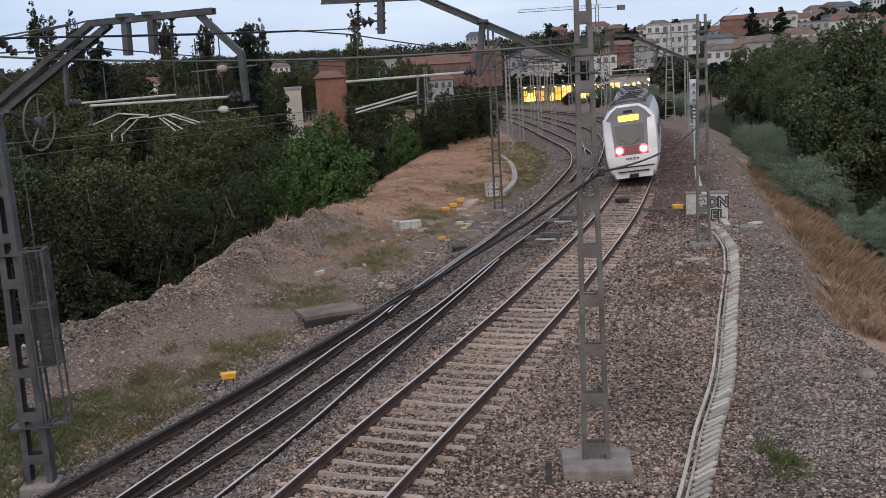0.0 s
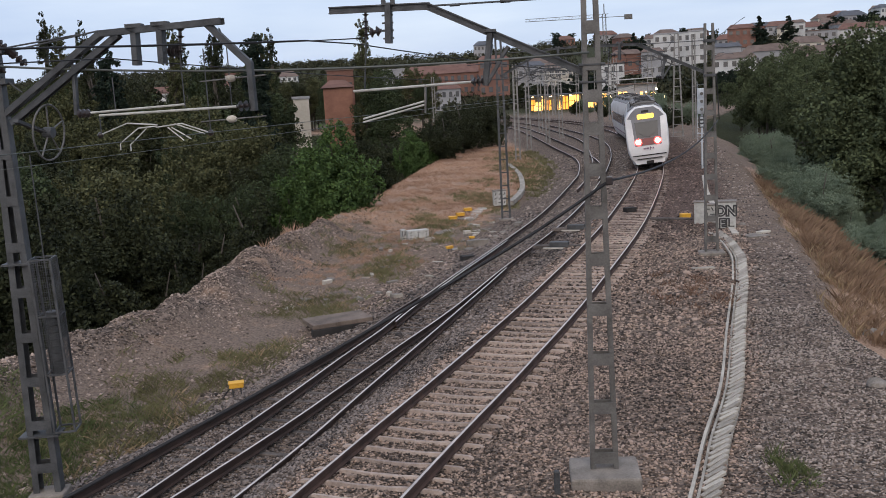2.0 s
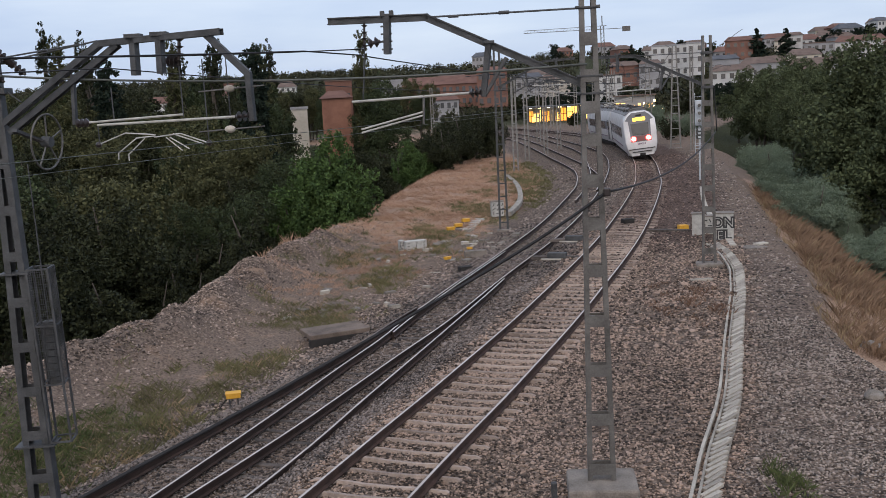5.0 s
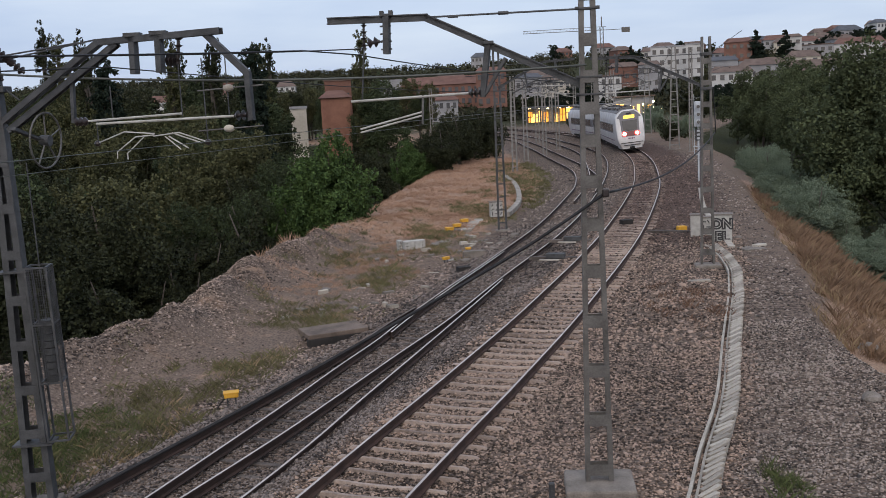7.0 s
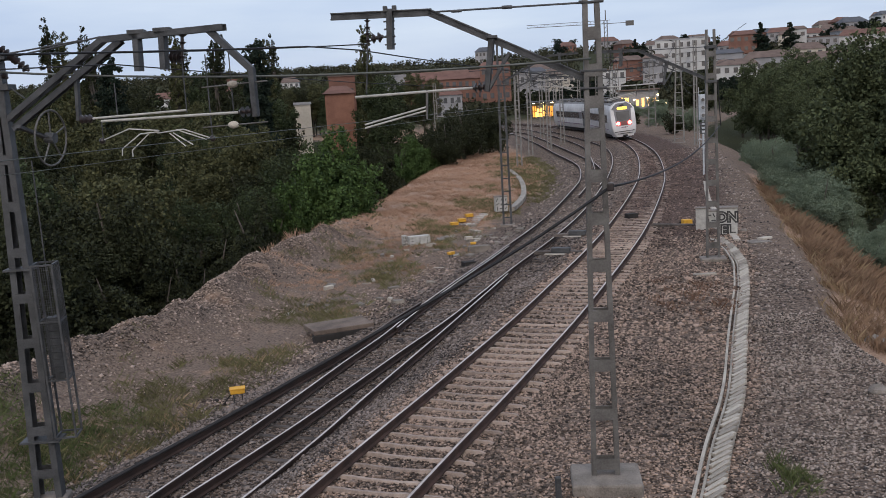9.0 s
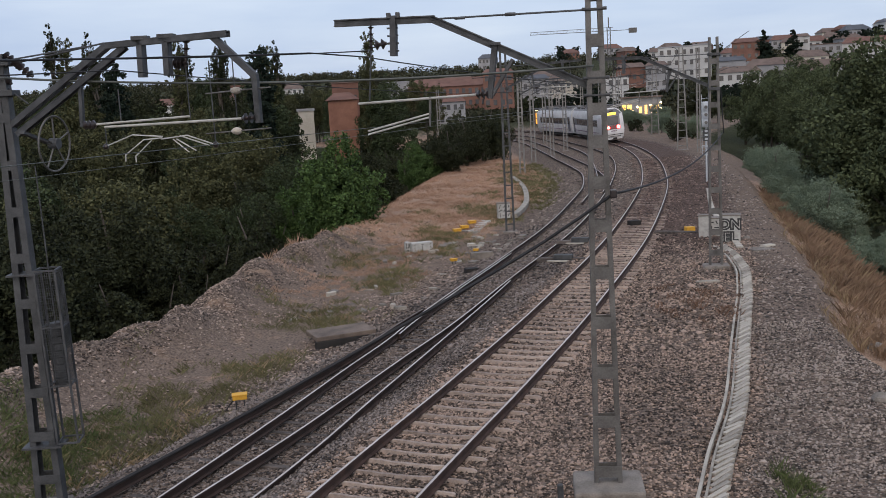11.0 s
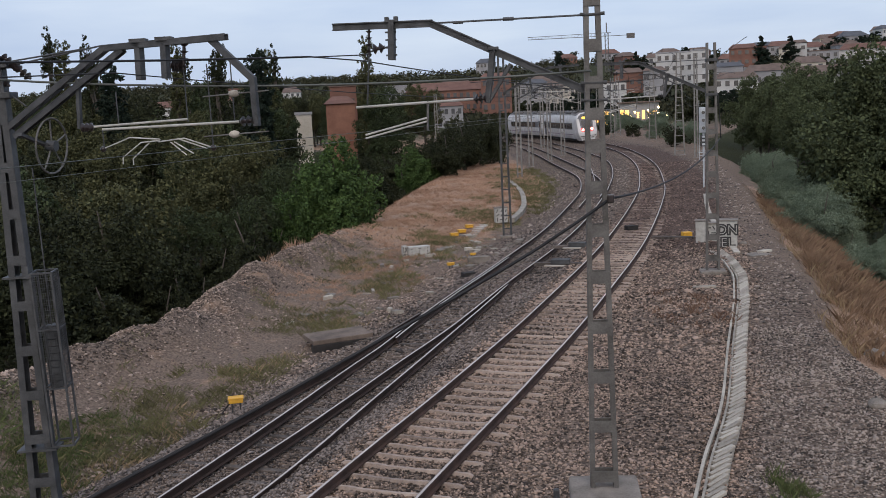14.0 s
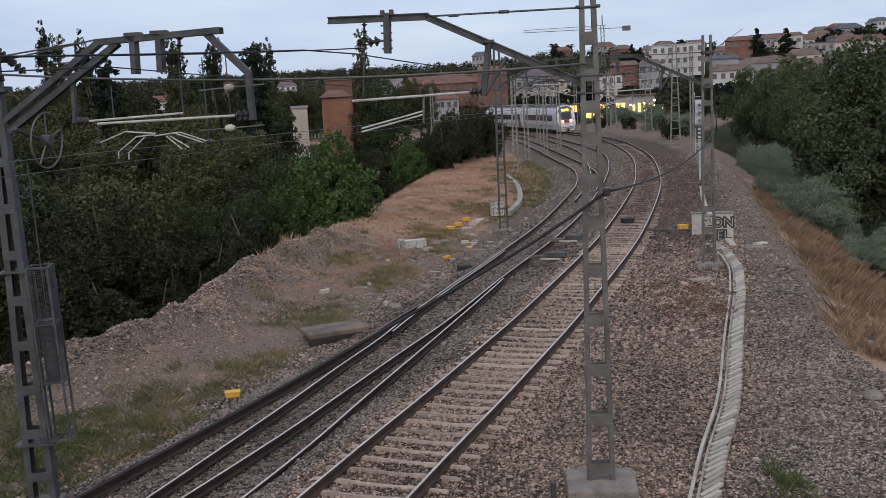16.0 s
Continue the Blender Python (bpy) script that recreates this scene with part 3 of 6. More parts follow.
    face("cab_mask", [(0.90, 1.56), (0.93, 2.2), (0.97, 3.0), (1.0, 3.44), (1.26, 3.50), (0.95, 3.90), (0.60, 4.17)], 0.012, GREYPAINT, "grey surround of the windscreen up to the roof")
    face("windscreen", [(0.72, 2.14), (0.76, 2.6), (0.79, 3.20)], 0.028, DARKGLASS, "dark sloping windscreen")
    face("display", [(0.50, 3.40), (0.56, 3.45), (0.57, 3.66), (0.52, 3.72)], 0.03, AMBER, "lit amber destination display")
    face("vent", [(0.25, 3.82), (0.25, 3.98)], 0.03, UNDER, "dark vent above the display")
    # lower mask behind the lamps, their red glow put into its colour
    face("lamp_panel", [(0.86, 1.60), (0.89, 2.06)], 0.026, GLOWRED, "glossy lower mask coloured dark red for the glow of the lamps")
    for s in (-1, 1):
        ringm = bmesh.new()
        bmesh.ops.create_cone(ringm, cap_ends=True, segments=24, radius1=0.27, radius2=0.25, depth=0.08, matrix=pose(s * 0.66, back(1.83) - 0.03, 1.83, 90 - 12))
        lamp = part("tail_lamp", ringm, TAILRING if lit else DARKGLASS, car, "glowing red tail lamp" if lit else "dark lamp")
        lens = bmesh.new()
        bmesh.ops.create_uvsphere(lens, u_segments=20, v_segments=10, radius=0.185, matrix=pose(s * 0.66, back(1.83) - 0.07, 1.83) @ Matrix.Diagonal((1, 0.45, 1, 1)))
        part("lens", lens, TAIL if lit else SIGNALGREY, lamp, "bright glowing lens" if lit else "unlit lens", True)
        part("wiper", bar(bmesh.new(), (s * 0.10, back(2.12) - 0.05, 2.12), (s * 0.55, back(2.45) - 0.05, 2.45), 0.03, 0.02), UNDER, car)
    for k, (dx, w, h, dz) in enumerate(((-0.36, 0.07, 0.11, 0), (-0.24, 0.10, 0.11, 0), (-0.10, 0.11, 0.11, 0), (0.06, 0.05, 0.24, 0.0), (0.13, 0.11, 0.04, 0.02), (0.27, 0.10, 0.11, 0))):
        part("marking", box(bmesh.new(), dx + 0.04, 0.005, 1.36 + dz, w, 0.03, h), PURPLE, car, "dull purple marking on the nose")
    # bumper line, skirt with a dark gap, coupler
    part("bumper", box(bmesh.new(), 0, 0.03, 0.90, 2.34, 0.14, 0.07, None, 0.02), UNDER, car, "dark bumper line")
    bm = loft([[(u, y + 0.10 * abs(u) ** 2, z) for u, z in ((-w * 0.90, 0.30), (-w, 0.66), (w, 0.66), (w * 0.90, 0.30))] for y, w in ((-0.06, 1.08), (0.5, 1.22), (1.8, 1.32))])
    skirt = part("skirt", bm, WHITEPAINT, car, "white front skirt below the nose")
    part("skirt_gap", box(bmesh.new(), 0, -0.02, 0.66, 1.7, 0.12, 0.06), UNDER, skirt)
    part("coupler", box(bmesh.new(), 0, -0.04, 0.40, 0.5, 0.3, 0.22, None, 0.04), UNDER, car)
    if lit:
        part("gangway", box(bmesh.new(), 0, CAR_L + 0.15, 2.2, 2.5, 0.5, 3.2, None, 0.1), UNDER, car, "black bellows gangway")
    return car


def travel(t):
    """Length along the line that the train's tail has reached."""
    return 94.4 + 7.5 * t - 0.072 * t * t


CARS = [(make_car(True), 0.0, False), (make_car(False), 22.9, True)]


# ---- electrification masts ----
def lattice_mast(name, x, y, z, h, wide, narrow, depth, turn, label, leg=0.078, pitch=0.74, plate=0.19, foot=0.42, group="line masts", material=None, levels=()):
    """Two steel channels that lean together, joined by batten plates on both sides, on a concrete foot."""
    material = material or STEEL
    mast = thing(name, pose(x, y, z, 0, 0, turn), label, "line mast", group)
    for s in (-1, 1):
        # a channel section: the web outside, a flange on each face
        part("leg", tapered(s * wide / 2, s * narrow / 2, -0.3, h, [(0, -depth / 2), (-s * leg, -depth / 2), (-s * leg, -depth / 2 + 0.016), (-s * 0.016, -depth / 2 + 0.016), (-s * 0.016, depth / 2 - 0.016), (-s * leg, depth / 2 - 0.016), (-s * leg, depth / 2), (0, depth / 2)]), material, mast)
    if not levels:
        levels = [pitch * (0.55 + i) for i in range(40) if pitch * (0.55 + i) < h - 0.1]
    for k in levels:
        w = wide + (narrow - wide) * k / h
        for q in (-1, 1):
            part("batten_plate", box(bmesh.new(), 0, q * (depth / 2 + 0.007), k, w - 0.012, 0.01, plate), material, mast)
    if foot:
        bm = box(bmesh.new(), 0, 0, -0.33, wide + foot, depth + foot + 0.15, 0.62, None, 0.04)
        part("foot", bm, CONCRETE, mast, "stained concrete foot")
    return mast


def tapered(x0, x1, z0, z1, outline):
    """An upright of constant section whose foot stands at x0 and whose top leans to x1."""
    bm = bmesh.new()
    lo = [bm.verts.new((x0 + u, v, z0)) for u, v in outline]
    hi = [bm.verts.new((x1 + u, v, z1)) for u, v in outline]
    n = len(outline)
    for k in range(n):
        bm.faces.new((lo[k], lo[(k + 1) % n], hi[(k + 1) % n], hi[k]))
    bm.faces.new(lo[::-1]), bm.faces.new(hi)
    bmesh.ops.recalc_face_normals(bm, faces=bm.faces)
    return bm


def ladder_mast(x, y, z, h, w, top, label, turn=0.0, leg=0.06, pitch=0.62, material=None):
    """A slender mast of two converging channels, joined by level battens on both faces."""
    material = material or STEEL
    mast = thing("line_mast", pose(x, y, z, 0, 0, turn), label, "line mast", "line masts")
    for sx in (-1, 1):
        part("leg", bar(bmesh.new(), (sx * w / 2, 0, -0.3), (sx * top / 2, 0, h), leg, leg * 2.2), material, mast)
    k = pitch * 0.6
    while k < h - 0.1:
        ww = w + (top - w) * k / h
        for q in (-1, 1):
            part("batten_plate", box(bmesh.new(), 0, q * leg * 1.12, k, ww, 0.012, leg * 1.15), material, mast)
        k += pitch
    part("foot", box(bmesh.new(), 0, 0, -0.2, w + 0.35, leg * 2 + 0.35, 0.5, None, 0.03), CONCRETE, mast)
    return mast


def insulator(parent, a, b, r=0.07, rings=4):
    """A string of dark sheds from a to b."""
    bm = rod(bmesh.new(), a, b, r * 0.35, 8)
    for k in range(rings):
        p = Vector(a).lerp(Vector(b), (k + 0.5) / rings)
        m, _ = between(p, b)
        bmesh.ops.create_cone(bm, cap_ends=True, segments=14, radius1=r, radius2=r * 0.45, depth=r * 0.5, matrix=m)
    return part("insulator", bm, INSUL, parent, "dark ribbed insulator", False)


def wire(name, points, r, label, material=None):
    """One continuous round wire through the points."""
    pts = [Vector(p) for p in points]
    bm = bmesh.new()
    rings = []
    for i, p in enumerate(pts):
        d = pts[min(i + 1, len(pts) - 1)] - pts[max(i - 1, 0)]
        q = d.to_track_quat("Z", "Y")
        rings.append([bm.verts.new(p + q @ Vector((r * math.cos(a), r * math.sin(a), 0))) for a in (0, 1.257, 2.513, 3.77, 5.027)])
    for a, b in zip(rings, rings[1:]):
        for k in range(5):
            bm.faces.new((a[k], a[(k + 1) % 5], b[(k + 1) % 5], b[k]))
    bm.faces.new(rings[0][::-1]), bm.faces.new(rings[-1])
    return tagged(part(name, bm, material or COPPER, None, label, True), label, "overhead wire", "overhead wires")


def sag(a, b, drop, n=14):
    a, b = Vector(a), Vector(b)
    return [a.lerp(b, k / n) - Vector((0, 0, drop * 4 * (k / n) * (1 - k / n))) for k in range(n + 1)]


CM = (2.25, 15.06)
mast_c = lattice_mast("line_mast", 2.25, 15.06, 0.0, 8.0, 0.46, 0.24, 0.16, -5, "tall grey battened steel mast on a concrete block", foot=0.66, levels=(0.17, 1.01, 1.82, 2.63, 3.43, 4.17, 4.84, 5.47, 5.97, 6.45, 7.0, 7.68))
for z, w in ((6.18, 0.29), (6.44, 0.285), (7.46, 0.255)):
    band = part("clamp_band", box(bmesh.new(), 0, 0, z, w + 0.02, 0.20, 0.03, None, 0.005), DARKSTEEL, mast_c, "dark bolted clamp band")
    for q in (-1, 1):
        part("clamp_lug", rod(bmesh.new(), (q * w * 0.5, -0.11, z), (q * (w * 0.5 + 0.055), -0.12, z), 0.026, 10), DARKSTEEL, band, "dark lug")

# the cantilever of that mast, over the running line
U = Vector((-0.97, 0.24, 0.0))


def on_arm(d, z):
    return Vector((CM[0], CM[1], z)) + U * d


arm = thing("cantilever_arm", Matrix(), "bent grey steel cantilever with drop posts and insulators", "cantilever", "cantilevers")
def arm_beam(name, a, b, w=0.15, h=0.095):
    """A rolled steel section: web and two flanges."""
    bm = bmesh.new()
    m, d = between(a, b)
    box(bm, 0, 0, d / 2, 0.02, h, d, m)
    for s in (-1, 1):
        box(bm, 0, s * h / 2, d / 2, w * 0.55, 0.018, d, m)
    return part(name, bm, DARKSTEEL, arm)
arm_beam("beam", on_arm(2.49, 7.50), on_arm(4.16, 7.55))
arm_beam("diagonal", on_arm(0.05, 6.30), on_arm(2.53, 7.50))
part("stay", rod(bmesh.new(), on_arm(0.05, 7.46), on_arm(2.5, 7.50), 0.015, 6), DARKSTEEL, arm)
for d, r in ((1.2, 0.028), (2.0, 0.022)):
    part("turnbuckle", rod(bmesh.new(), on_arm(d, 7.482), on_arm(d + 0.16, 7.485), r, 8), DARKSTEEL, arm)
bm = bar(bmesh.new(), on_arm(3.16, 7.60), on_arm(3.19, 6.97), 0.13, 0.10, 0.008)
part("drop_post", bm, DARKSTEEL, arm)
for d in (3.09, 3.24):
    part("clamp_bolt", box(bmesh.new(), 0, 0, 0, 0.07, 0.16, 0.09, Matrix.Translation(on_arm(d, 7.60)), 0.01), DARKSTEEL, arm)
for k in range(4):
    part("bolt", rod(bmesh.new(), on_arm(3.10, 7.05 + 0.12 * k), on_arm(3.28, 7.05 + 0.12 * k), 0.014, 6), DARKSTEEL, arm)
part("drop_post", bar(bmesh.new(), on_arm(1.54, 7.04), on_arm(1.66, 6.22), 0.10, 0.09, 0.008), DARKSTEEL, arm)
part("post_cap", box(bmesh.new(), 0, 0, 0, 0.17, 0.15, 0.05, Matrix.Translation(on_arm(1.54, 7.05)), 0.008), DARKSTEEL, arm)
part("brace", bar(bmesh.new(), on_arm(1.27, 6.80), on_arm(1.62, 6.26), 0.07, 0.05), DARKSTEEL, arm)
insulator(arm, on_arm(3.55, 7.49), on_arm(3.57, 7.08), 0.055, 4)
insulator(arm, on_arm(3.50, 7.16), on_arm(3.30, 7.18), 0.085, 2)
part("link", rod(bmesh.new(), on_arm(3.57, 7.12), on_arm(3.20, 7.19), 0.014, 6), DARKSTEEL, arm)
insulator(arm, on_arm(1.66, 6.29), on_arm(1.88, 6.29), 0.08, 3)
part("registration_tube", rod(bmesh.new(), on_arm(1.80, 6.29), on_arm(3.84, 6.25), 0.021, 8), WHITEBOX, arm, "pale registration tube")
part("link", bar(bmesh.new(), on_arm(2.63, 6.30), on_arm(2.65, 5.98), 0.035, 0.03), STEEL, arm)
part("link", bar(bmesh.new(), on_arm(2.65, 5.98), on_arm(2.66, 5.84), 0.05, 0.02), STEEL, arm)
for e in (0.0, 0.055):
    part("steady_arm", rod(bmesh.new(), on_arm(2.66, 6.03 - e), on_arm(3.71, 5.80 - e), 0.015, 8), WHITEBOX, arm, "pale steady arm")
part("dropper", rod(bmesh.new(), on_arm(3.57, 7.08), on_arm(3.65, 6.26), 0.013, 6), DARKSTEEL, arm)

# the mast beside the points, with its weight cage and tension wheel
LM = (-7.53, 16.6)
mast_l = lattice_mast("line_mast", LM[0], LM[1], LOW - 0.1, 7.9, 0.50, 0.20, 0.24, 4, "dark grey battened mast with a weight cage beside the points", leg=0.11, pitch=0.80, plate=0.17, foot=0.14, material=DARKSTEEL)
for z in (1.05, 4.15):
    bm = box(bmesh.new(), 0.0, 0, z, 0.75 - 0.06 * z, 0.42, 0.035, None)
    part("collar", bm, DARKSTEEL, mast_l)
cage = thing("weight_cage", pose(LM[0], LM[1], LOW - 0.1, 0, 0, 8), "dark wire-mesh cage round a stack of tension weights", "weight cage")
bm = bmesh.new()
for cx, cy in ((0.27, -0.20), (0.62, -0.20), (0.27, 0.22), (0.62, 0.22)):
    bar(bm, (cx, cy, 1.1), (cx - 0.07, cy, 4.2), 0.035, 0.035)
for z in (1.1, 2.15, 3.2, 4.2):
    f = -0.07 * (z - 1.1) / 3.1
    for a, b in (((0.27, -0.2), (0.62, -0.2)), ((0.62, -0.2), (0.62, 0.22)), ((0.62, 0.22), (0.27, 0.22)), ((0.27, 0.22), (0.27, -0.2))):
        bar(bm, (a[0] + f, a[1], z), (b[0] + f, b[1], z), 0.03, 0.03)
part("frame", bm, DARKSTEEL, cage)
bm = bmesh.new()
for k in range(11):
    t = k / 10
    bar(bm, (0.27 + 0.35 * t, -0.2, 2.15), (0.20 + 0.35 * t, -0.2, 4.2), 0.006, 0.006)
    bar(bm, (0.60, -0.2 + 0.42 * t, 2.15), (0.55, -0.2 + 0.42 * t, 4.2), 0.006, 0.006)
for k in range(48):
    z = 2.15 + 2.05 * k / 47
    f = -0.07 * (z - 1.1) / 3.1
    bar(bm, (0.27 + f, -0.2, z), (0.62 + f, -0.2, z), 0.006, 0.006)
    bar(bm, (0.62 + f, -0.2, z), (0.62 + f, 0.22, z), 0.006, 0.006)
tagged(part("mesh", bm, DARKSTEEL, cage), "dark wire mesh")
for k in range(9):
    bm = bmesh.new()
    bmesh.ops.create_cone(bm, cap_ends=True, segments=18, radius1=0.12, radius2=0.12, depth=0.11, matrix=pose(0.43, 0.0, 2.2 + 0.125 * k))
    part("weight", bm, DARKSTEEL, cage)
part("rod", rod(bmesh.new(), (0.43, 0, 2.1), (0.38, 0, 6.0), 0.012, 6), DARKSTEEL, cage)

wheel = thing("tension_wheel", pose(-6.63, 16.3, 5.87, 4, 0, 80), "large spoked tensioning wheel for the overhead wire", "pulley wheel")
bm = bmesh.new()
for k in range(28):
    a, b = 2 * math.pi * k / 28, 2 * math.pi * (k + 1) / 28
    rod(bm, (0.46 * math.cos(a), 0, 0.46 * math.sin(a)), (0.46 * math.cos(b), 0, 0.46 * math.sin(b)), 0.017, 6)
part("rim", bm, STEEL, wheel)
for k in range(5):
    a = 2 * math.pi * k / 5 + 0.4
    part("spoke", bar(bmesh.new(), (0, 0, 0), (0.45 * math.cos(a), 0, 0.45 * math.sin(a)), 0.024, 0.016), STEEL, wheel)
part("hub", rod(bmesh.new(), (0, -0.08, 0), (0, 0.08, 0), 0.09, 14), DARKSTEEL, wheel)
bm = bar(bmesh.new(), (-0.75, 0.1, 0.22), (0.15, 0.1, -0.03), 0.10, 0.05)
part("bracket", bm, DARKSTEEL, wheel)

V = Vector((0.965, -0.26, 0.0))


def on_left(d, z):
    return Vector((LM[0], LM[1], z)) + V * d * 1.085


gantry = thing("cantilever_arm", Matrix(), "dark bent steel cantilever reaching over the points", "cantilever", "cantilevers")
def left_beam(name, a, b, w=0.13, h=0.09):
    bm = bmesh.new()
    m, d = between(a, b)
    for s in (-1, 1):
        box(bm, s * w / 2, 0, d / 2, 0.02, h, d, m)
        box(bm, s * w / 2 * 0.8, h / 2, d / 2, 0.05, 0.015, d, m)
    for q in range(int(d / 0.5)):
        box(bm, 0, 0, 0.25 + 0.5 * q, w, 0.012, 0.08, m)
    return part(name, bm, DARKSTEEL, gantry)
left_beam("diagonal", on_left(0.1, 6.20), on_left(1.95, 7.40))
left_beam("strut", on_left(0.2, 6.05), on_left(2.25, 7.36), 0.10, 0.09)
left_beam("beam", on_left(1.95, 7.40), on_left(3.95, 7.44))
part("knee", bar(bmesh.new(), on_left(3.68, 7.44), on_left(4.33, 6.76), 0.09, 0.10), DARKSTEEL, gantry)
part("knee_post", bar(bmesh.new(), on_left(4.32, 6.79), on_left(4.33, 6.04), 0.10, 0.09), DARKSTEEL, gantry)
for d in (2.52, 2.95):
    bm = bar(bmesh.new(), on_left(d, 7.49), on_left(d - 0.02, 6.86), 0.15, 0.10, 0.008)
    box(bm, 0, 0, 0, 0.26, 0.2, 0.06, Matrix.Translation(on_left(d, 7.48)))
    part("drop_post", bm, DARKSTEEL, gantry)
part("hanger", bar(bmesh.new(), on_left(1.42, 6.95), on_left(1.37, 6.13), 0.07, 0.06), DARKSTEEL, gantry)
insulator(gantry, on_left(3.27, 7.42), on_left(3.22, 6.98), 0.075, 4)
insulator(gantry, on_left(3.20, 7.03), on_left(3.02, 7.06), 0.095, 3)
insulator(gantry, on_left(1.40, 6.15), on_left(1.62, 6.15), 0.075, 3)
insulator(gantry, on_left(4.32, 6.13), on_left(4.06, 6.12), 0.085, 3)
bm = rod(bmesh.new(), on_left(1.56, 6.15), on_left(3.22, 6.20), 0.018, 8)
rod(bm, on_left(1.76, 6.10), on_left(4.1, 6.12), 0.021, 8)
part("registration_tube", bm, WHITEBOX, gantry, "pale registration tubes")
for a, b in (((1.76, 5.79), (2.22, 5.95)), ((2.22, 5.95), (2.73, 5.90)), ((2.70, 5.86), (3.14, 5.90)), ((3.14, 5.90), (3.57, 5.74)), ((3.02, 5.90), (3.50, 5.72)), ((2.24, 5.60), (2.54, 5.85)), ((2.07, 5.63), (2.40, 5.86)), ((2.40, 5.86), (2.72, 5.88)), ((2.90, 5.85), (3.15, 5.63)), ((2.96, 5.85), (3.27, 5.65)), ((2.24, 5.60), (2.24, 5.50)), ((2.07, 5.63), (2.06, 5.52))):
    part("steady_arm", rod(bmesh.new(), on_left(*a), on_left(*b), 0.011, 6), WHITEBOX, gantry, "pale steady arm")
for d, z0, z1 in ((3.22, 7.0, 6.15), (3.60, 7.05, 5.74), (3.98, 7.1, 6.1), (2.05, 6.7, 6.1), (1.76, 6.1, 5.79)):
    part("dropper", rod(bmesh.new(), on_left(d, z0), on_left(d, z1), 0.010, 6), DARKSTEEL, gantry)
for d, z in ((3.60, 5.73), (1.74, 5.78)):
    bm = bmesh.new()
    bmesh.ops.create_uvsphere(bm, u_segments=10, v_segments=6, radius=0.05, matrix=Matrix.Translation(on_left(d, z)))
    part("clamp", bm, INSUL, gantry)
for d, z in ((3.96, 5.93), (4.0, 6.56)):
    bm = bmesh.new()
    bmesh.ops.create_uvsphere(bm, u_segments=14, v_segments=8, radius=0.065, matrix=Matrix.Translation(on_left(d, z)) @ Matrix.Diagonal((1.35, 1.0, 0.9, 1)))
    part("sleeve", bm, PALECONCRETE, gantry, "pale rounded insulating sleeve", True)
    part("sleeve_wire", rod(bmesh.new(), on_left(d - 0.5, z - 0.02), on_left(d + 0.55, z + 0.02), 0.011, 6), STEEL, gantry)
bm = rod(bmesh.new(), on_left(0.0, 7.2), on_left(1.9, 7.45), 0.014, 6)
rod(bm, on_left(0.0, 7.28), on_left(1.6, 7.42), 0.014, 6)
part("stay", bm, DARKSTEEL, gantry)

for d, z in ((0.12, 7.15), (0.30, 7.0), (-0.1, 6.9)):
    insulator(gantry, on_left(d, z + 0.25), on_left(d + 0.28, z), 0.075, 4)
for z in (7.25, 6.75):
    part("clamp", box(bmesh.new(), 0, 0, 0, 0.42, 0.34, 0.1, Matrix.Translation(on_left(0.02, z)), 0.01), DARKSTEEL, gantry)
part("stay", rod(bmesh.new(), on_left(-0.5, 7.3), on_left(0.45, 6.55), 0.014, 6), DARKSTEEL, gantry)

# masts along the line
mast_r = lattice_mast("line_mast", 9.38, 34.96, -0.15, 8.1, 0.50, 0.34, 0.2, -8, "grey battened steel mast beside the cable duct", pitch=0.76)
for z in (6.3, 7.5):
    part("clamp", box(bmesh.new(), 0, 0, z, 0.40, 0.3, 0.1, None, 0.01), DARKSTEEL, mast_r)
ladder_mast(2.92, 52.0, LOW - 0.5, 9.8, 0.42, 0.26, "slender dark battened mast among dry grass", 0, 0.05, 0.70, DARKSTEEL)
for x, y, h, w, top in ((24.5, 104.0, 10.7, 1.05, 0.36), (30.2, 145.0, 11.0, 1.1, 0.4), (25.0, 99.0, 10.4, 0.30, 0.24), (6.4, 89.7, 8.8, 0.42, 0.3), (9.0, 108, 9.2, 0.45, 0.3), (29.1, 168, 10.0, 0.8, 0.4), (11.5, 112, 8.6, 0.4, 0.3), (24.2, 180, 9, 0.6, 0.35), (-2, 170, 9, 0.5, 0.35), (22.5, 205, 9, 0.6, 0.4), (30, 196, 9, 0.6, 0.4), (14.2, 122, 9, 0.45, 0.3), (13.6, 142, 9, 0.5, 0.35), (11.4, 158.7, 9.6, 0.7, 0.4), (26.5, 158, 9.6, 0.6, 0.4), (20.5, 186, 9.5, 0.6, 0.4), (17.5, 170, 9.5, 0.5, 0.35)):
    ladder_mast(x, y, float(height(x, y)), h, w, top, "distant pale battened mast beside the curving tracks", -math.degrees(math.atan2(x, y)) + 8, 0.065, 0.8, PALESTEEL)


def arm_at(x, y, turn, dz=0.0):
    """The same cantilever on another mast."""
    m = Matrix.Translation((x, y, dz)) @ Matrix.Rotation(radians(turn), 4, "Z") @ Matrix.Translation((-CM[0], -CM[1], 0))
    return tagged(copy_thing(arm, m), "bent grey steel cantilever on a mast farther down the line")


arm_at(9.38, 34.96, -8, -0.1)
arm_at(2.92, 52.0, 175, 0.4)
arm_at(24.5, 104.0, 10, 0.9)
arm_at(30.2, 145.0, 24, 1.0)
arm_at(6.4, 89.7, 178, 0.2)
arm_at(9.0, 108.0, 186, 0.2)
arm_at(11.5, 112.0, 190, 0.0)
arm_at(14.2, 122.0, 10, 0.2)
arm_at(29.1, 168.0, 30, 0.5)

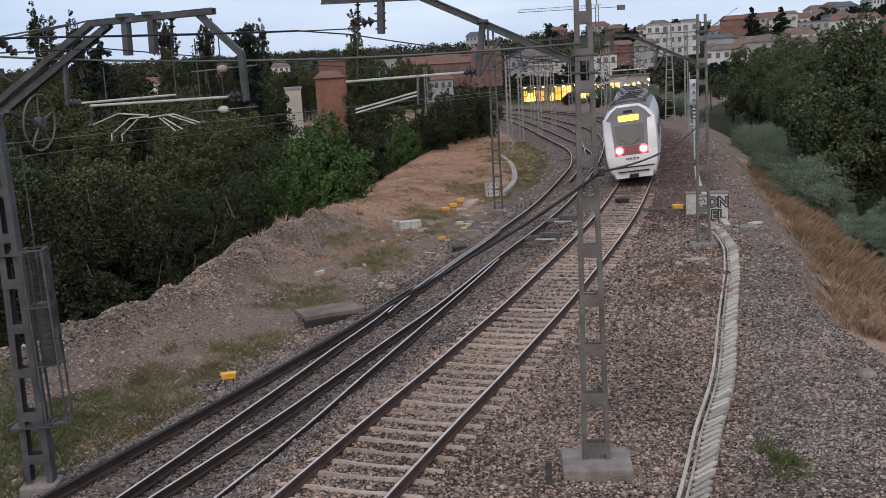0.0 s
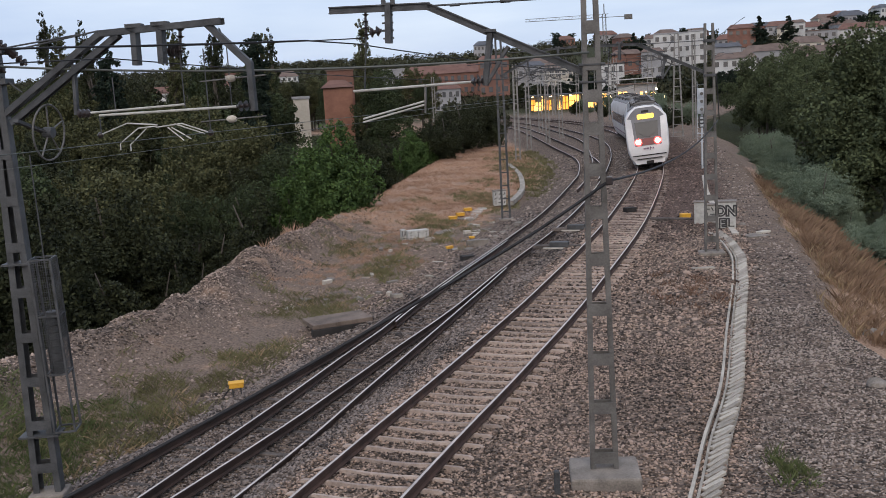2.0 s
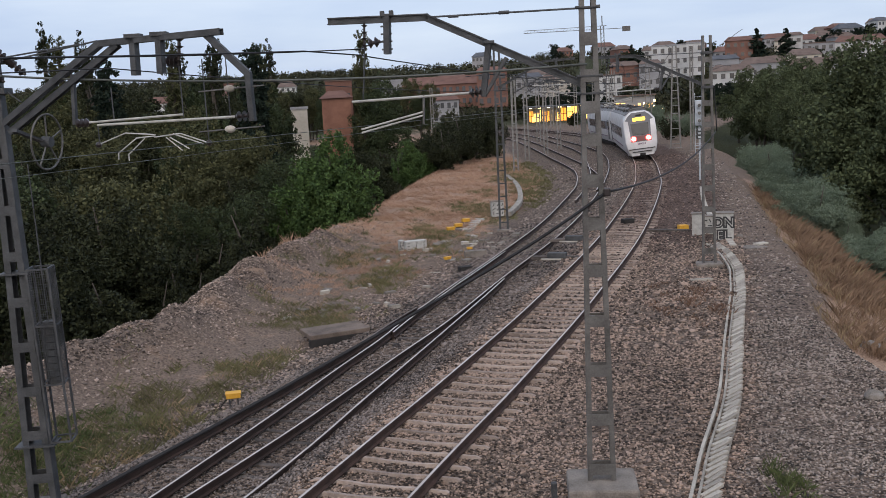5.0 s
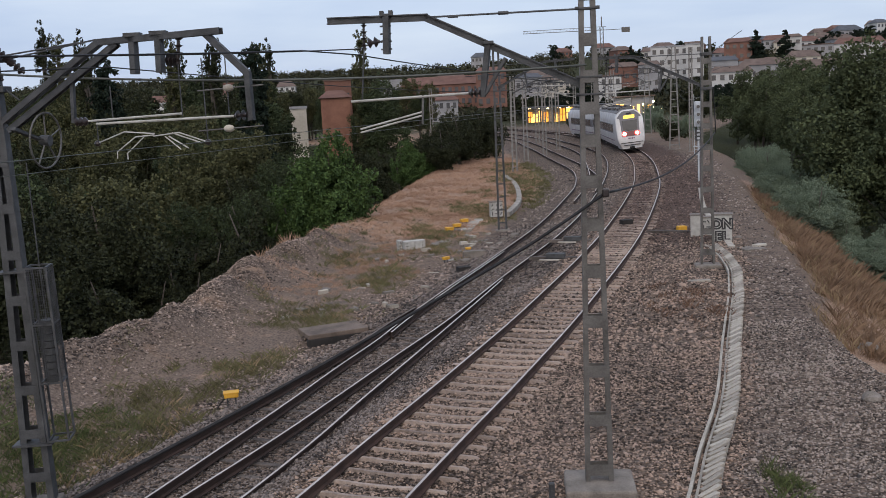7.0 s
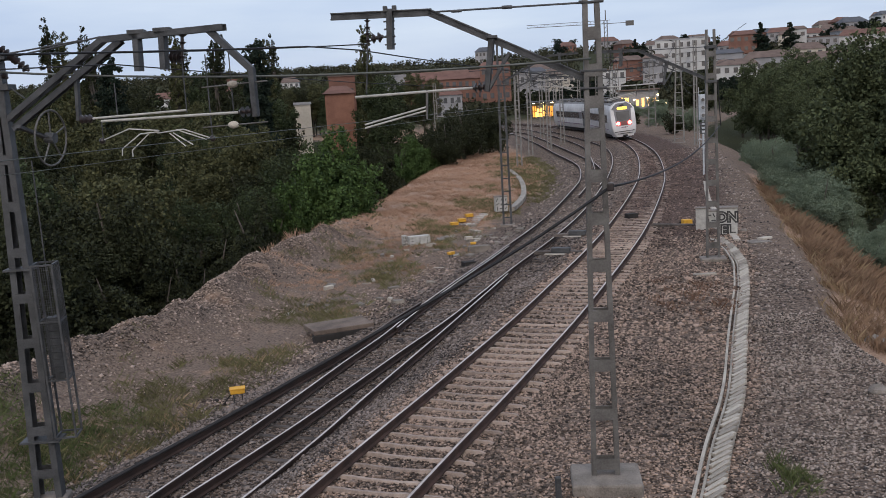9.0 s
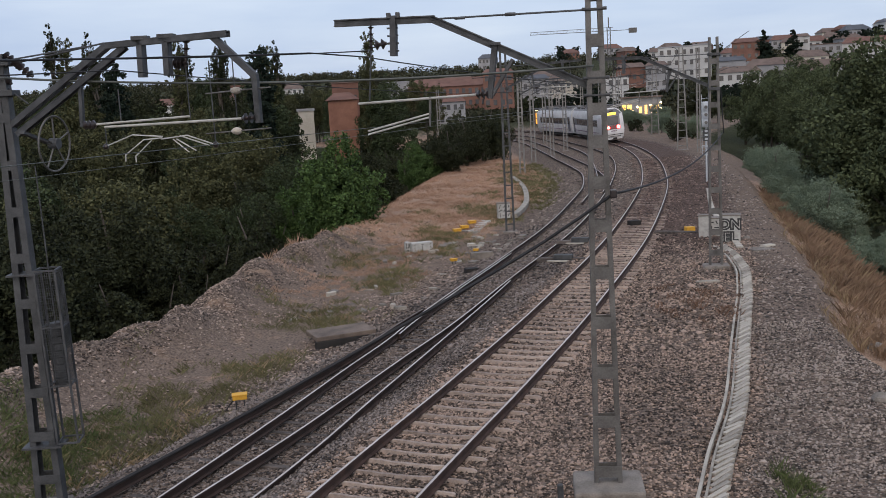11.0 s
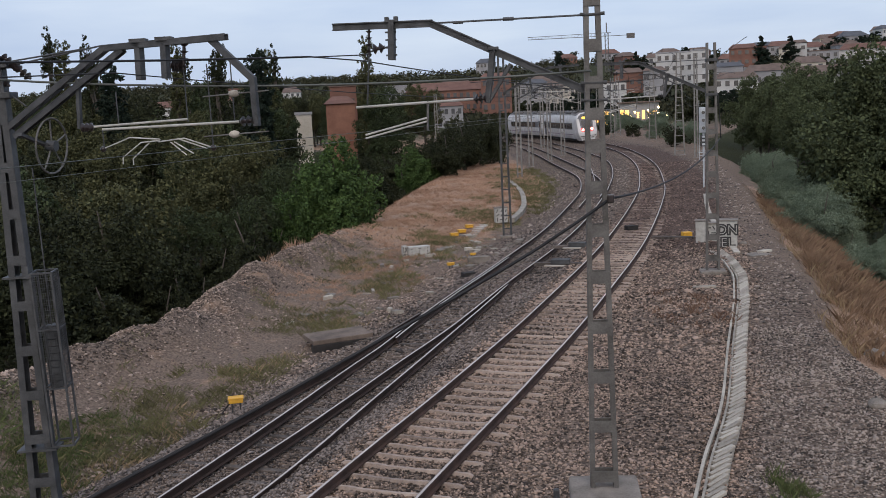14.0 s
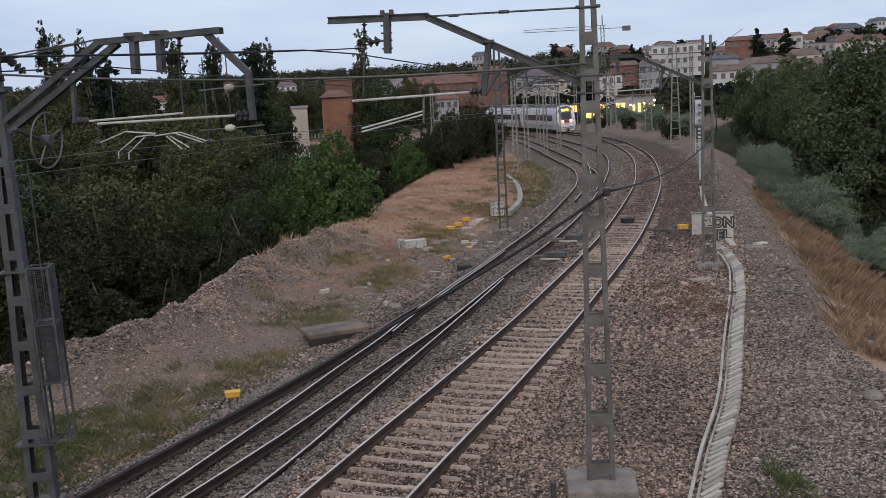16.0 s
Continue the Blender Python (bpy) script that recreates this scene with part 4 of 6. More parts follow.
# wires
def follow(line, z, y0, y1, droop=0.0, span=45.0, shift=0.0):
    pts = [p for p in line if y0 <= p.y <= y1][::3]
    return [Vector((p.x + shift, p.y, z - droop * 4 * (((p.y - 15) / span) % 1) * (1 - ((p.y - 15) / span) % 1))) for p in pts]


MID_A = offset(RAIL_A, 0.85)
wire("contact_wire", [Vector((-15.5, -2, 5.5))] + follow(MID_A, 5.5, 12, 150), 0.005, "thin contact wire over the points")
wire("contact_wire", follow(MAIN, 5.85, -12, 190), 0.005, "thin contact wire over the running line")
wire("messenger_wire", follow(MAIN, 7.04, -12, 190, 0.55), 0.011, "sagging messenger wire over the running line", CABLE)
wire("messenger_wire", [Vector((-15.5, -2, 7.0))] + follow(MID_A, 6.95, 12, 150, 0.5), 0.010, "sagging messenger wire over the points", CABLE)
wire("feeder_cable", sag((2.2, 14.9, 6.62), (-7.4, 16.4, 7.0), 0.16), 0.019, "thick feeder cable slung between two masts", COPPER)
wire("feeder_cable", sag((-7.4, 16.4, 7.0), (-20, 17.4, 7.2), 0.1), 0.019, "thick feeder cable slung between two masts", COPPER)
wire("messenger_wire", sag((-7.4, 16.4, 7.30), tuple(on_arm(3.57, 7.08)), 0.04), 0.010, "taut wire from mast to cantilever", CABLE)
wire("hanging_cable", sag((2.45, 15.0, 4.66), (9.62, 34.8, 4.58), 0.36, 22), 0.021, "thick black cable sagging between two masts", CABLE)
wire("hanging_cable", spline([(2.45, 15.0, 4.66), (1.31, 14.52, 4.04), (-0.42, 13.57, 3.3), (-2.71, 12.09, 2.43), (-4.45, 10.66, 1.88), (-6.6, 8.6, 1.2), (-9.0, 6.0, -0.2)], 0.5), 0.026, "thick black cable slung from a mast down to the embankment", CABLE)
part("cable_clamp", box(bmesh.new(), 0.21, -0.06, 4.66, 0.11, 0.1, 0.13, None, 0.02), INSUL, mast_c, "dark cable clamp with pale cap")
wire("hanging_cable", sag((9.68, 34.85, 4.58), (9.6, 34.9, 6.2), -0.1, 6), 0.02, "thick black cable clamped to a mast", CABLE)
for dx, z in ((-1.6, 7.9), (1.7, 8.6), (5.0, 7.4), (5.6, 9.2), (-6.0, 7.0), (-8.5, 7.6)):
    wire("messenger_wire", [Vector((p.x + dx, p.y, z - 0.5 * (1 - abs(math.sin(p.y / 14.0))))) for p in MAIN if 50 < p.y < 190][::4], 0.016, "thin wire over the distant tracks", CABLE)
for y, z in ((92, 7.6), (112, 7.9), (139, 8.0)):
    wire("span_wire", sag((float(main_x(y)) - 14, y - 1, z), (float(main_x(y)) + 8, y + 1, z + 0.5), 0.25), 0.018, "thin span wire across the distant tracks", CABLE)
for z in (6.6, 6.1):
    wire("messenger_wire", sag((9.4, 34.9, z), (24.5, 104.0, z + 1.2), 1.2, 20), 0.009, "thin wire between masts", CABLE)
    wire("messenger_wire", sag((2.9, 52, z + 0.9), (6.4, 89.7, z + 0.8), 0.7, 16), 0.009, "thin wire between masts", CABLE)


# ---- trees and bushes ----
def leaf_quads(centres, size, r, flat=0.0):
    """Small bent leaves as quads about the given centres."""
    n = len(centres)
    a = r.normal(size=(n, 3))
    a[:, 2] *= 1 - flat
    a /= np.linalg.norm(a, axis=1, keepdims=True)
    b = np.cross(a, r.normal(size=(n, 3)))
    b /= np.linalg.norm(b, axis=1, keepdims=True)
    s = (size * r.uniform(0.6, 1.35, n))[:, None]
    v = np.stack([centres - a * s, centres - b * s * 0.55, centres + a * s, centres + b * s * 0.55], 1).reshape(-1, 3)
    return v, np.arange(4 * n).reshape(n, 4)


def crown_points(lobes, n, r):
    """Points in the outer parts of clumps, which sit in the outer parts of the lobes (x, y, z, rx, ry, rz)."""
    w = np.array([l[3] * l[4] * l[5] for l in lobes]) ** (0.7 if len(lobes) < 15 else 0.4)
    which = r.choice(len(lobes), size=n // 45 + 1, p=w / w.sum())
    out = []
    for k in which:
        cx, cy, cz, rx, ry, rz = lobes[k]
        d = r.normal(size=3)
        d /= np.linalg.norm(d)
        c = np.array((cx, cy, cz)) + d * np.array((rx, ry, rz)) * r.uniform(0.45, 1.03)
        q = r.normal(size=(45, 3))
        q *= (r.uniform(0.3, 1.0, 45) ** 0.5 / np.linalg.norm(q, axis=1))[:, None]
        out.append(c + q * np.array((rx, ry, rz)) * r.uniform(0.13, 0.30))
    return np.concatenate(out)


def make_tree(name, label, category, shape, h, spread, leaves, size, material, seed, group=""):
    r = np.random.default_rng(seed)
    root = thing(name, Matrix(), label, category, group)
    bm = bmesh.new()
    lobes = []
    if shape == "round":
        for k in range(9):
            a, q = r.uniform(0, 6.28), r.uniform(0.15, 0.62)
            zz = r.uniform(0.38, 0.84)
            lobes.append((spread * q * math.cos(a), spread * q * math.sin(a), h * zz, spread * r.uniform(0.34, 0.55), spread * r.uniform(0.34, 0.55), h * r.uniform(0.13, 0.21)))
    elif shape == "bush":
        for k in range(11):
            a, q = r.uniform(0, 6.28), r.uniform(0.1, 0.72)
            lobes.append((spread * q * math.cos(a), spread * q * math.sin(a), h * r.uniform(0.22, 0.78) * (1.05 - 0.45 * q), spread * r.uniform(0.28, 0.45), spread * r.uniform(0.28, 0.45), h * r.uniform(0.15, 0.26)))
    elif shape == "poplar":
        for k in range(26):
            zz = 0.10 + 0.88 * k / 25
            w = spread * (0.5 + 0.5 * math.sin(math.pi * min(1, 0.25 + 0.72 * zz))) * r.uniform(0.6, 1.0)
            lobes.append((r.normal() * spread * 0.12, r.normal() * spread * 0.12, h * zz, w, w, h * 0.08))
    elif shape == "cypress":
        for k in range(24):
            zz = 0.06 + 0.90 * k / 23
            w = spread * (1.02 - 0.75 * abs(zz - 0.4) ** 1.4) * r.uniform(0.8, 1.0)
            lobes.append((r.normal() * spread * 0.08, r.normal() * spread * 0.08, h * zz, w, w, h * 0.07))
    else:
        for k in range(22):
            zz = 0.2 + 0.78 * k / 21
            a = r.uniform(0, 6.28)
            w = spread * (1.05 - zz) * 0.75
            lobes.append((w * 0.7 * math.cos(a), w * 0.7 * math.sin(a), h * zz, w * 0.75 + 0.25, w * 0.75 + 0.25, h * 0.045))
    top = h * 0.85
    bend = [(0, 0, -0.5), (r.normal() * 0.1, r.normal() * 0.1, top * 0.35), (r.normal() * 0.2, r.normal() * 0.2, top * 0.7), (r.normal() * 0.2, r.normal() * 0.2, top)]
    w0 = 0.014 * h + 0.05
    part("trunk", loft([[(p[0] + w0 * (1 - 0.28 * k) * math.cos(a), p[1] + w0 * (1 - 0.28 * k) * math.sin(a), p[2]) for a in (0, 0.9, 1.8, 2.7, 3.6, 4.5, 5.4)] for k, p in enumerate(bend)]), BARK, root, "", True)
    for l in lobes:
        st = Vector(bend[1]).lerp(Vector(bend[2]), r.uniform(-0.5, 1.0))
        if st.z < l[2]:
            rod(bm, st, (l[0], l[1], l[2]), w0 * 0.4, 5, w0 * 0.1)
    tagged(part("branchwork", bm, BARK, root), kind="stuff")
    pts = crown_points(lobes, leaves, r)
    v, f = leaf_quads(pts, size, r)
    soup("crown", v, f, material, root)
    return root


def stand(ob, x, y, sink=0.0, turn=0.0, size=1.0, label=""):
    o = copy_thing(ob, Matrix())
    o.matrix_world = Matrix.Translation((x, y, float(height(x, y)) - sink)) @ Matrix.Rotation(turn, 4, "Z") @ Matrix.Scale(size, 4)
    if label:
        tagged(o, label)
    return o


def drop(ob):
    for o in (*ob.children_recursive, ob):
        bpy.data.objects.remove(o)


rnd = random.Random(11)
wood = [make_tree("tree", "dark broadleaf tree crowding the foot of the embankment", "tree", "round", 10.2, 3.5, 30000, 0.08, (LEAFDARK, LEAFDARK, LEAF, LEAFDARK)[k], 20 + k, "trees below the embankment") for k in range(4)]
mid = [make_tree("tree", "leafy tree in the wood beyond the embankment", "tree", "round", 12.2, 3.9, 17000, 0.115, (LEAF, LEAFYELLOW, LEAFDARK)[k], 30 + k, "trees of the wood") for k in range(3)]
bush = [make_tree("bush", "dense dark green bush on the embankment slope", "bush", "bush", 4.6, 2.5, 17000, 0.065, LEAFDARK, 40 + k, "bushes on the slope") for k in range(2)]
bright = make_tree("bush", "large fresh green bush on the edge of the embankment", "bush", "bush", 7.6, 3.8, 34000, 0.095, LEAFBRIGHT, 52)
grey = [make_tree("shrub", "greyish green willow shrub on the embankment slope", "shrub", "bush", 3.6, 2.6, 36000, 0.042, LEAFGREY, 60 + k, "shrubs on the slope") for k in range(2)]
tall = [make_tree("tree", "tall dark broadleaf tree behind the shrubs", "tree", "round", 12.0, 4.3, 24000, 0.115, LEAFTALL, 70 + k, "tall trees") for k in range(3)]
poplar = [make_tree("poplar", "slender poplar with thin upright crown", "tree", "poplar", 15.0, 1.3, 17000, 0.085, LEAFYELLOW if k % 2 else LEAFDARK, 80 + k, "poplars") for k in range(3)]
cypress = make_tree("cypress", "dark narrow cypress above the wood", "tree", "cypress", 15.0, 1.75, 20000, 0.13, NEEDLE, 90)
conifer = make_tree("conifer", "dark spreading conifer among the houses", "tree", "conifer", 10, 4.4, 14000, 0.22, NEEDLE, 91, "conifers on the hill")
hilltree = [make_tree("tree", "distant dark tree on the hillside", "tree", "round", 8, 3.8, 6000, 0.2, (LEAFDARK, NEEDLE, LEAFYELLOW)[k], 95 + k, "trees on the hillside") for k in range(3)]

# left slope: a wall of bushes and trees below the edge
for k in range(15):
    y = 17 + 3.4 * k
    x = float(edge_left(y)) - rnd.uniform(3.4, 4.6)
    stand(bush[k % 2], x, y + 1, 0.3, rnd.uniform(0, 6.28), rnd.uniform(0.8, 1.15))
for k in range(24):
    y = 19 + 3.0 * k + rnd.uniform(-1, 1)
    x = float(edge_left(y)) - rnd.uniform(6.0, 10)
    if not 44 < y < 72:
        stand(wood[k % 4], x, y, 0.4, rnd.uniform(0, 6.28), rnd.uniform(0.82, 1.08))
for k in range(120):
    y = 34 + 125 * rnd.random()
    x = float(edge_left(min(y, 116))) - rnd.uniform(9, 20 + 0.42 * y)
    if y > 55 and -0.165 < x / y < -0.085:
        continue
    stand(mid[rnd.randrange(3)], x, y, 0.3, rnd.uniform(0, 6.28), rnd.uniform(0.72, 0.9) + 0.4 * max(0.0, min(1.0, (y - 60) / 60)))
for k in range(26):
    y = rnd.uniform(166, 215)
    stand(mid[rnd.randrange(3)], y * rnd.uniform(-0.17, -0.01), y, 0.3, rnd.uniform(0, 6.28), rnd.uniform(0.7, 1.0))
for x, y, q in ((-18.0, 120, 0.55), (-15.2, 124, 0.56), (-12.4, 118, 0.5), (-16.6, 112, 0.5)):
    stand(mid[y % 3], x, y, 0.3, 0.4 * y, q)
stand(bright, -6.9, 57.5, 0.7, 0.3, 1.0)
stand(bright, -3.4, 96.0, 0.6, 2.3, 0.8, "green bush at the edge of the dry grass")
stand(bright, -10.2, 61.0, 0.8, 4.0, 0.95)
for x, y, s in ((-1.5, 108, 1.2), (-5, 104, 1.3), (-8, 80, 1.2), (-7, 90, 1.3), (0.5, 118, 1.2), (-8.5, 70, 1.2)):
    stand(bush[rnd.randrange(2)], x, y, 0.3, rnd.uniform(0, 6.28), s * 1.2)
for y in (40, 44, 48, 52, 56):
    stand(bush[y % 2], float(edge_left(y)) - 6.2, y, 0.3, rnd.uniform(0, 6.28), 1.35)
    stand(wood[(y // 4) % 4], float(edge_left(y)) - 11.5, y + 3, 0.4, rnd.uniform(0, 6.28), 0.9)
for k in range(14):
    y = 33 + 2.2 * k
    stand(grey[k % 2], float(edge_right(y)) + rnd.uniform(3.6, 5.6), y, 0.2, rnd.uniform(0, 6.28), rnd.uniform(0.45, 0.7), "low greyish shrub growing through dry grass")
for x, y, q in ((1.5, 104, 1.35), (3.4, 111, 1.4), (0.2, 110, 1.4), (-1.6, 100, 1.4), (5.0, 121, 1.45), (2.4, 118, 1.5), (4.2, 115, 1.3), (-2.5, 108, 1.5), (-0.5, 96, 1.1)):
    stand(bush[y % 2], x, y, 0.2, rnd.uniform(0, 6.28), q, "tall dark bush beside the station curve")
stand(wood[0], -15.5, 70, 0.4, 1.0, 1.0)
stand(wood[2], -12.9, 59, 0.4, 2.0, 0.85)
stand(wood[1], -18.5, 82, 0.4, 3.0, 1.05)
stand(bush[0], -11.6, 52, 0.3, 3.0, 1.5)
# right slope: willow shrubs, then tall trees
for k in range(34):
    y = 30 + 2.1 * k
    x = float(edge_right(y)) + rnd.uniform(3.0, 7.0) + 2.0 * float(smooth(52, 36, y))
    stand(grey[k % 2], x, y, 0.2, rnd.uniform(0, 6.28), rnd.uniform(0.8, 1.2))
for k in range(44):
    y = 40 + 2.6 * k + rnd.uniform(-1.5, 1.5)
    x = float(edge_right(y)) + rnd.uniform(9, 22)
    stand(tall[k % 3], x, y, 0.4, rnd.uniform(0, 6.28), rnd.uniform(0.70, 0.90) + 0.22 * float(smooth(70, 140, y)))
for x, y, q in ((24.6, 60, 1.12), (27.2, 65, 1.08), (26.0, 56, 0.98)):
    stand(tall[y % 3], x, y, 0.4, y, q, "tall tree standing out above the others")
# scrub beyond the curve
for x, y, q in ((28, 122, 0.8), (31, 131, 0.9), (32, 149, 0.9), (34, 160, 1.0), (27.5, 172, 0.7), (36, 145, 1.0), (31, 183, 0.9), (25.5, 192, 0.8), (37, 170, 1.0), (33, 138, 0.7), (30, 160, 0.6), (35, 186, 1.1), (28, 200, 0.9), (33, 205, 1.1), (40, 190, 1.2), (38, 208, 1.2)):
    stand(bush[rnd.randrange(2)] if q < 0.9 else grey[rnd.randrange(2)], x, y, 0.2, rnd.uniform(0, 6.28), q, "low scrub on the verge beyond the curve")
# poplars and cypresses of the middle distance
for x, y, s in ((-28, 120, 1.0), (-36, 132, 1.05), (-23.5, 128, 1.0), (-11.0, 136, 0.85), (-45, 125, 1.1), (-54, 140, 1.1), (-40, 150, 1.0), (-12, 150, 1.0), (-60, 150, 1.15), (-49, 138, 1.0), (-33, 145, 1.0), (-26, 150, 0.95)):
    stand(poplar[rnd.randrange(3)], x, y, 0.3, rnd.uniform(0, 6.28), s * 1.38)
stand(cypress, -21.3, 112, 0.3, 0.5, 1.33)
stand(cypress, -38.0, 112, 0.3, 1.5, 1.3)
# woods between the station and the hill, and on the hillside
def far_wood():
    """The wooded hillside, too far off to count its trees: clumps of large leaves."""
    r = np.random.default_rng(77)
    n = 7000
    y = 245 + 480 * r.uniform(0, 1, n) ** 0.8
    x = y * r.uniform(-0.58, 0.6, n)
    k = waves(x, y, 0.02, 51) > np.where(x > 0.14 * y, -0.05, -0.6)
    x, y = x[k], y[k]
    z = height(x, y)
    s = r.uniform(1.3, 3.0, len(x))
    m = 34
    c = np.repeat(np.stack([x, y, z + s * 0.7], -1), m, 0)
    q = r.normal(size=(len(c), 3))
    q /= np.linalg.norm(q, axis=1, keepdims=True)
    c = c + q * np.repeat(s, m)[:, None] * np.array((0.75, 0.75, 1.0)) * r.uniform(0.5, 1, len(c))[:, None]
    v, f = leaf_quads(c, 0.55, r)
    tagged(soup("distant_wood", v, f, FARLEAF), "dark distant woods covering the hillside", "woods", kind="stuff")


far_wood()
for k in range(24):
    y = rnd.uniform(400, 640)
    stand(hilltree[k % 2], rnd.uniform(0.1, 0.5) * y, y, 0.4, rnd.uniform(0, 6.28), rnd.uniform(0.8, 1.3))
for k in range(16):
    y = rnd.uniform(252, 272)
    stand(hilltree[rnd.randrange(2)], y * rnd.uniform(0.075, 0.20), y, 0.4, rnd.uniform(0, 6.28), rnd.uniform(0.75, 1.15), "dark tree behind the station")
for x, y, q in ((172, 430, 1.35), (180, 432, 1.25), (187, 436, 1.4), (193, 430, 1.3), (199, 436, 1.4), (206, 432, 1.5), (212, 440, 1.4), (168, 436, 1.1)):
    stand(hilltree[1], x, y, 0.4, x, q, "dark pine on the crest of the hill")
for k in range(34):
    y = rnd.uniform(335, 400)
    stand(hilltree[rnd.randrange(3)], rnd.uniform(0.22, 0.5) * y, y, 0.4, rnd.uniform(0, 6.28), rnd.uniform(0.55, 1.0))
for k in range(70):
    y = rnd.uniform(150, 245)
    x = rnd.uniform(-0.52, -0.02) * y if k % 3 else rnd.uniform(0.24, 0.5) * y
    stand(hilltree[rnd.randrange(3)], x, y, 0.4, rnd.uniform(0, 6.28), rnd.uniform(0.6, 1.0))
for x, y, s in ((127, 398, 1.7), (139, 398, 1.6), (81, 420, 1.2), (86, 428, 1.0), (84, 412, 0.9)):
    stand(conifer, x, y, 0.3, rnd.uniform(0, 6.28), s)
for o in (*wood, *mid, *bush, bright, *grey, *tall, *poplar, cypress, conifer, *hilltree):
    drop(o)


# ---- town ----
def make_house(x, y, w, d, h, wall, roof, turn=0.0, storeys=2, cols=4, gable=True, z=None, label="", lift=0.0):
    """A house with pitched or flat roof and real window recesses, panes set back."""
    z = float(height(x, y)) - 0.5 + lift if z is None else z
    house = thing("house", pose(x, y, z, 0, 0, turn), label or "distant rendered house with a tiled roof", "house", "houses of the town")
    bm = box(bmesh.new(), 0, 0, h / 2, w, d, h)
    part("wall", bm, wall, house)
    bm = bmesh.new()
    if gable:
        rise = min(w, d) * 0.26
        e = 0.4
        v = [bm.verts.new(p) for p in ((-w / 2 - e, -d / 2 - e, h), (w / 2 + e, -d / 2 - e, h), (w / 2 + e, d / 2 + e, h), (-w / 2 - e, d / 2 + e, h), (-w / 2 + d * 0.2, 0, h + rise), (w / 2 - d * 0.2, 0, h + rise))]
        for q in ((0, 1, 5, 4), (2, 3, 4, 5), (1, 2, 5), (3, 0, 4), (3, 2, 1, 0)):
            bm.faces.new([v[i] for i in q])
    else:
        box(bm, 0, 0, h + 0.2, w + 0.3, d + 0.3, 0.4)
    bmesh.ops.recalc_face_normals(bm, faces=bm.faces)
    part("roof", bm, roof, house)
    for s in range(storeys):
        for c in range(cols):
            cx, cz = -w / 2 + w * (c + 0.5) / cols, h * (s + 0.55) / storeys
            ww, hh = min(1.6, w / cols * 0.5), min(1.5, h / storeys * 0.5)
            win = part("window", box(bmesh.new(), cx, -d / 2 - 0.03, cz, ww + 0.2, 0.10, hh + 0.2), wall, house)
            part("pane", box(bmesh.new(), cx, -d / 2 - 0.07, cz, ww, 0.06, hh), PANE, win)
    return house


make_house(77.3, 334, 12.2, 7, 10.4, WALLWHITE, WALLGREY, -13, 3, 5, False, 9.6, "white flat-roofed apartment block with balconies")
make_house(82.3, 320, 5.6, 5, 10.1, WALLWHITE, WALLGREY, -15, 3, 2, False, 9.7, "tall white rendered block above the trees")
make_house(86.6, 303, 8.7, 5, 6.4, WALLGREY, SLATE, -16, 1, 4, True, 7.5, "grey house with dark slate roof")
make_house(84.9, 289, 12.1, 7, 6.5, WALLWHITE, TILEBROWN, -17, 2, 5, True, 3.6, "low white house half hidden by trees")
make_house(121.3, 403, 10.9, 7, 7.5, WALLBRICK, TILE, -17, 2, 4, True, 15.9, "brick house with clay tiles on the hill")
make_house(143.6, 402, 5.9, 5, 8.8, WALLWHITE, TILEBROWN, -20, 2, 2, True, 15.6, "white gabled house on the hill")
make_house(154.0, 406, 13.5, 8, 7.5, WALLGREY, TILEBROWN, -21, 2, 5, False, 13.3, "long cream house on the hill")
make_house(173.5, 410, 19.8, 10, 6.6, WALLWHITE, TILE, -23, 1, 7, True, 14.3, "long white house on the hill")
make_house(158.5, 372, 7.8, 5, 5.9, WALLWHITE, TILEBROWN, -23, 1, 3, True, 11.2, "small white house below the hilltop")
make_house(114.0, 350, 15.8, 9, 6.5, WALLGREY, TILEBROWN, -18, 1, 5, True, 6.4, "cream house under a brown roof")
make_house(135.2, 355, 21.0, 10, 6.1, WALLGREY, TILEBROWN, -21, 1, 6, True, 5.4, "long house under a brown roof")
make_house(111.8, 303, 9.1, 5, 6.4, WALLWHITE, TILEBROWN, -20, 2, 4, True, 3.2, "pale house half hidden by trees")
make_house(1.6, 305, 27.5, 10, 7.1, WALLBRICK, TILE, -0, 2, 14, True, 3.8, "long red brick block with clay-tiled roof")
make_house(-15.8, 308, 7.0, 5, 6.1, WALLGREY, WALLGREY, 3, 1, 4, False, 6.8, "grey flat-roofed hall beside the brick block")
make_house(-1.2, 283, 11.3, 7, 6.8, WALLGREY, TILE, 0, 2, 6, True, -0.6, "low grey house below the brick block")
make_house(-16.5, 152, 4.4, 5, 8.8, WALLORANGE, TILE, 6, 0, 0, True, -1.4, "narrow orange brick house behind the trees")
make_house(-16.8, 160, 4.2, 5, 6.0, WALLBRICK, TILEBROWN, 6, 1, 3, False, 4.1, "dark brick house behind the trees")
make_house(-22.3, 152, 2.4, 5, 8.6, WALLCREAM, WALLGREY, 8, 0, 0, False, -2.6, "narrow white building behind the trees")
make_house(47.4, 282, 8.0, 5, 9.7, WALLWHITE, TILEBROWN, -10, 3, 4, False, 0.8, "white apartment house behind the station")
make_house(60.1, 325, 9.4, 6, 6.6, WALLBRICK, TILEBROWN, -11, 1, 4, True, 7.4, "pinkish house on the slope")
make_house(67.5, 320, 6.9, 5, 8.0, WALLGREY, TILEBROWN, -12, 2, 3, True, 6.2, "grey house on the slope")
make_house(34.3, 298, 9.3, 6, 9.7, WALLCREAM, TILEBROWN, -7, 3, 5, True, 0.8, "pale house behind the station")
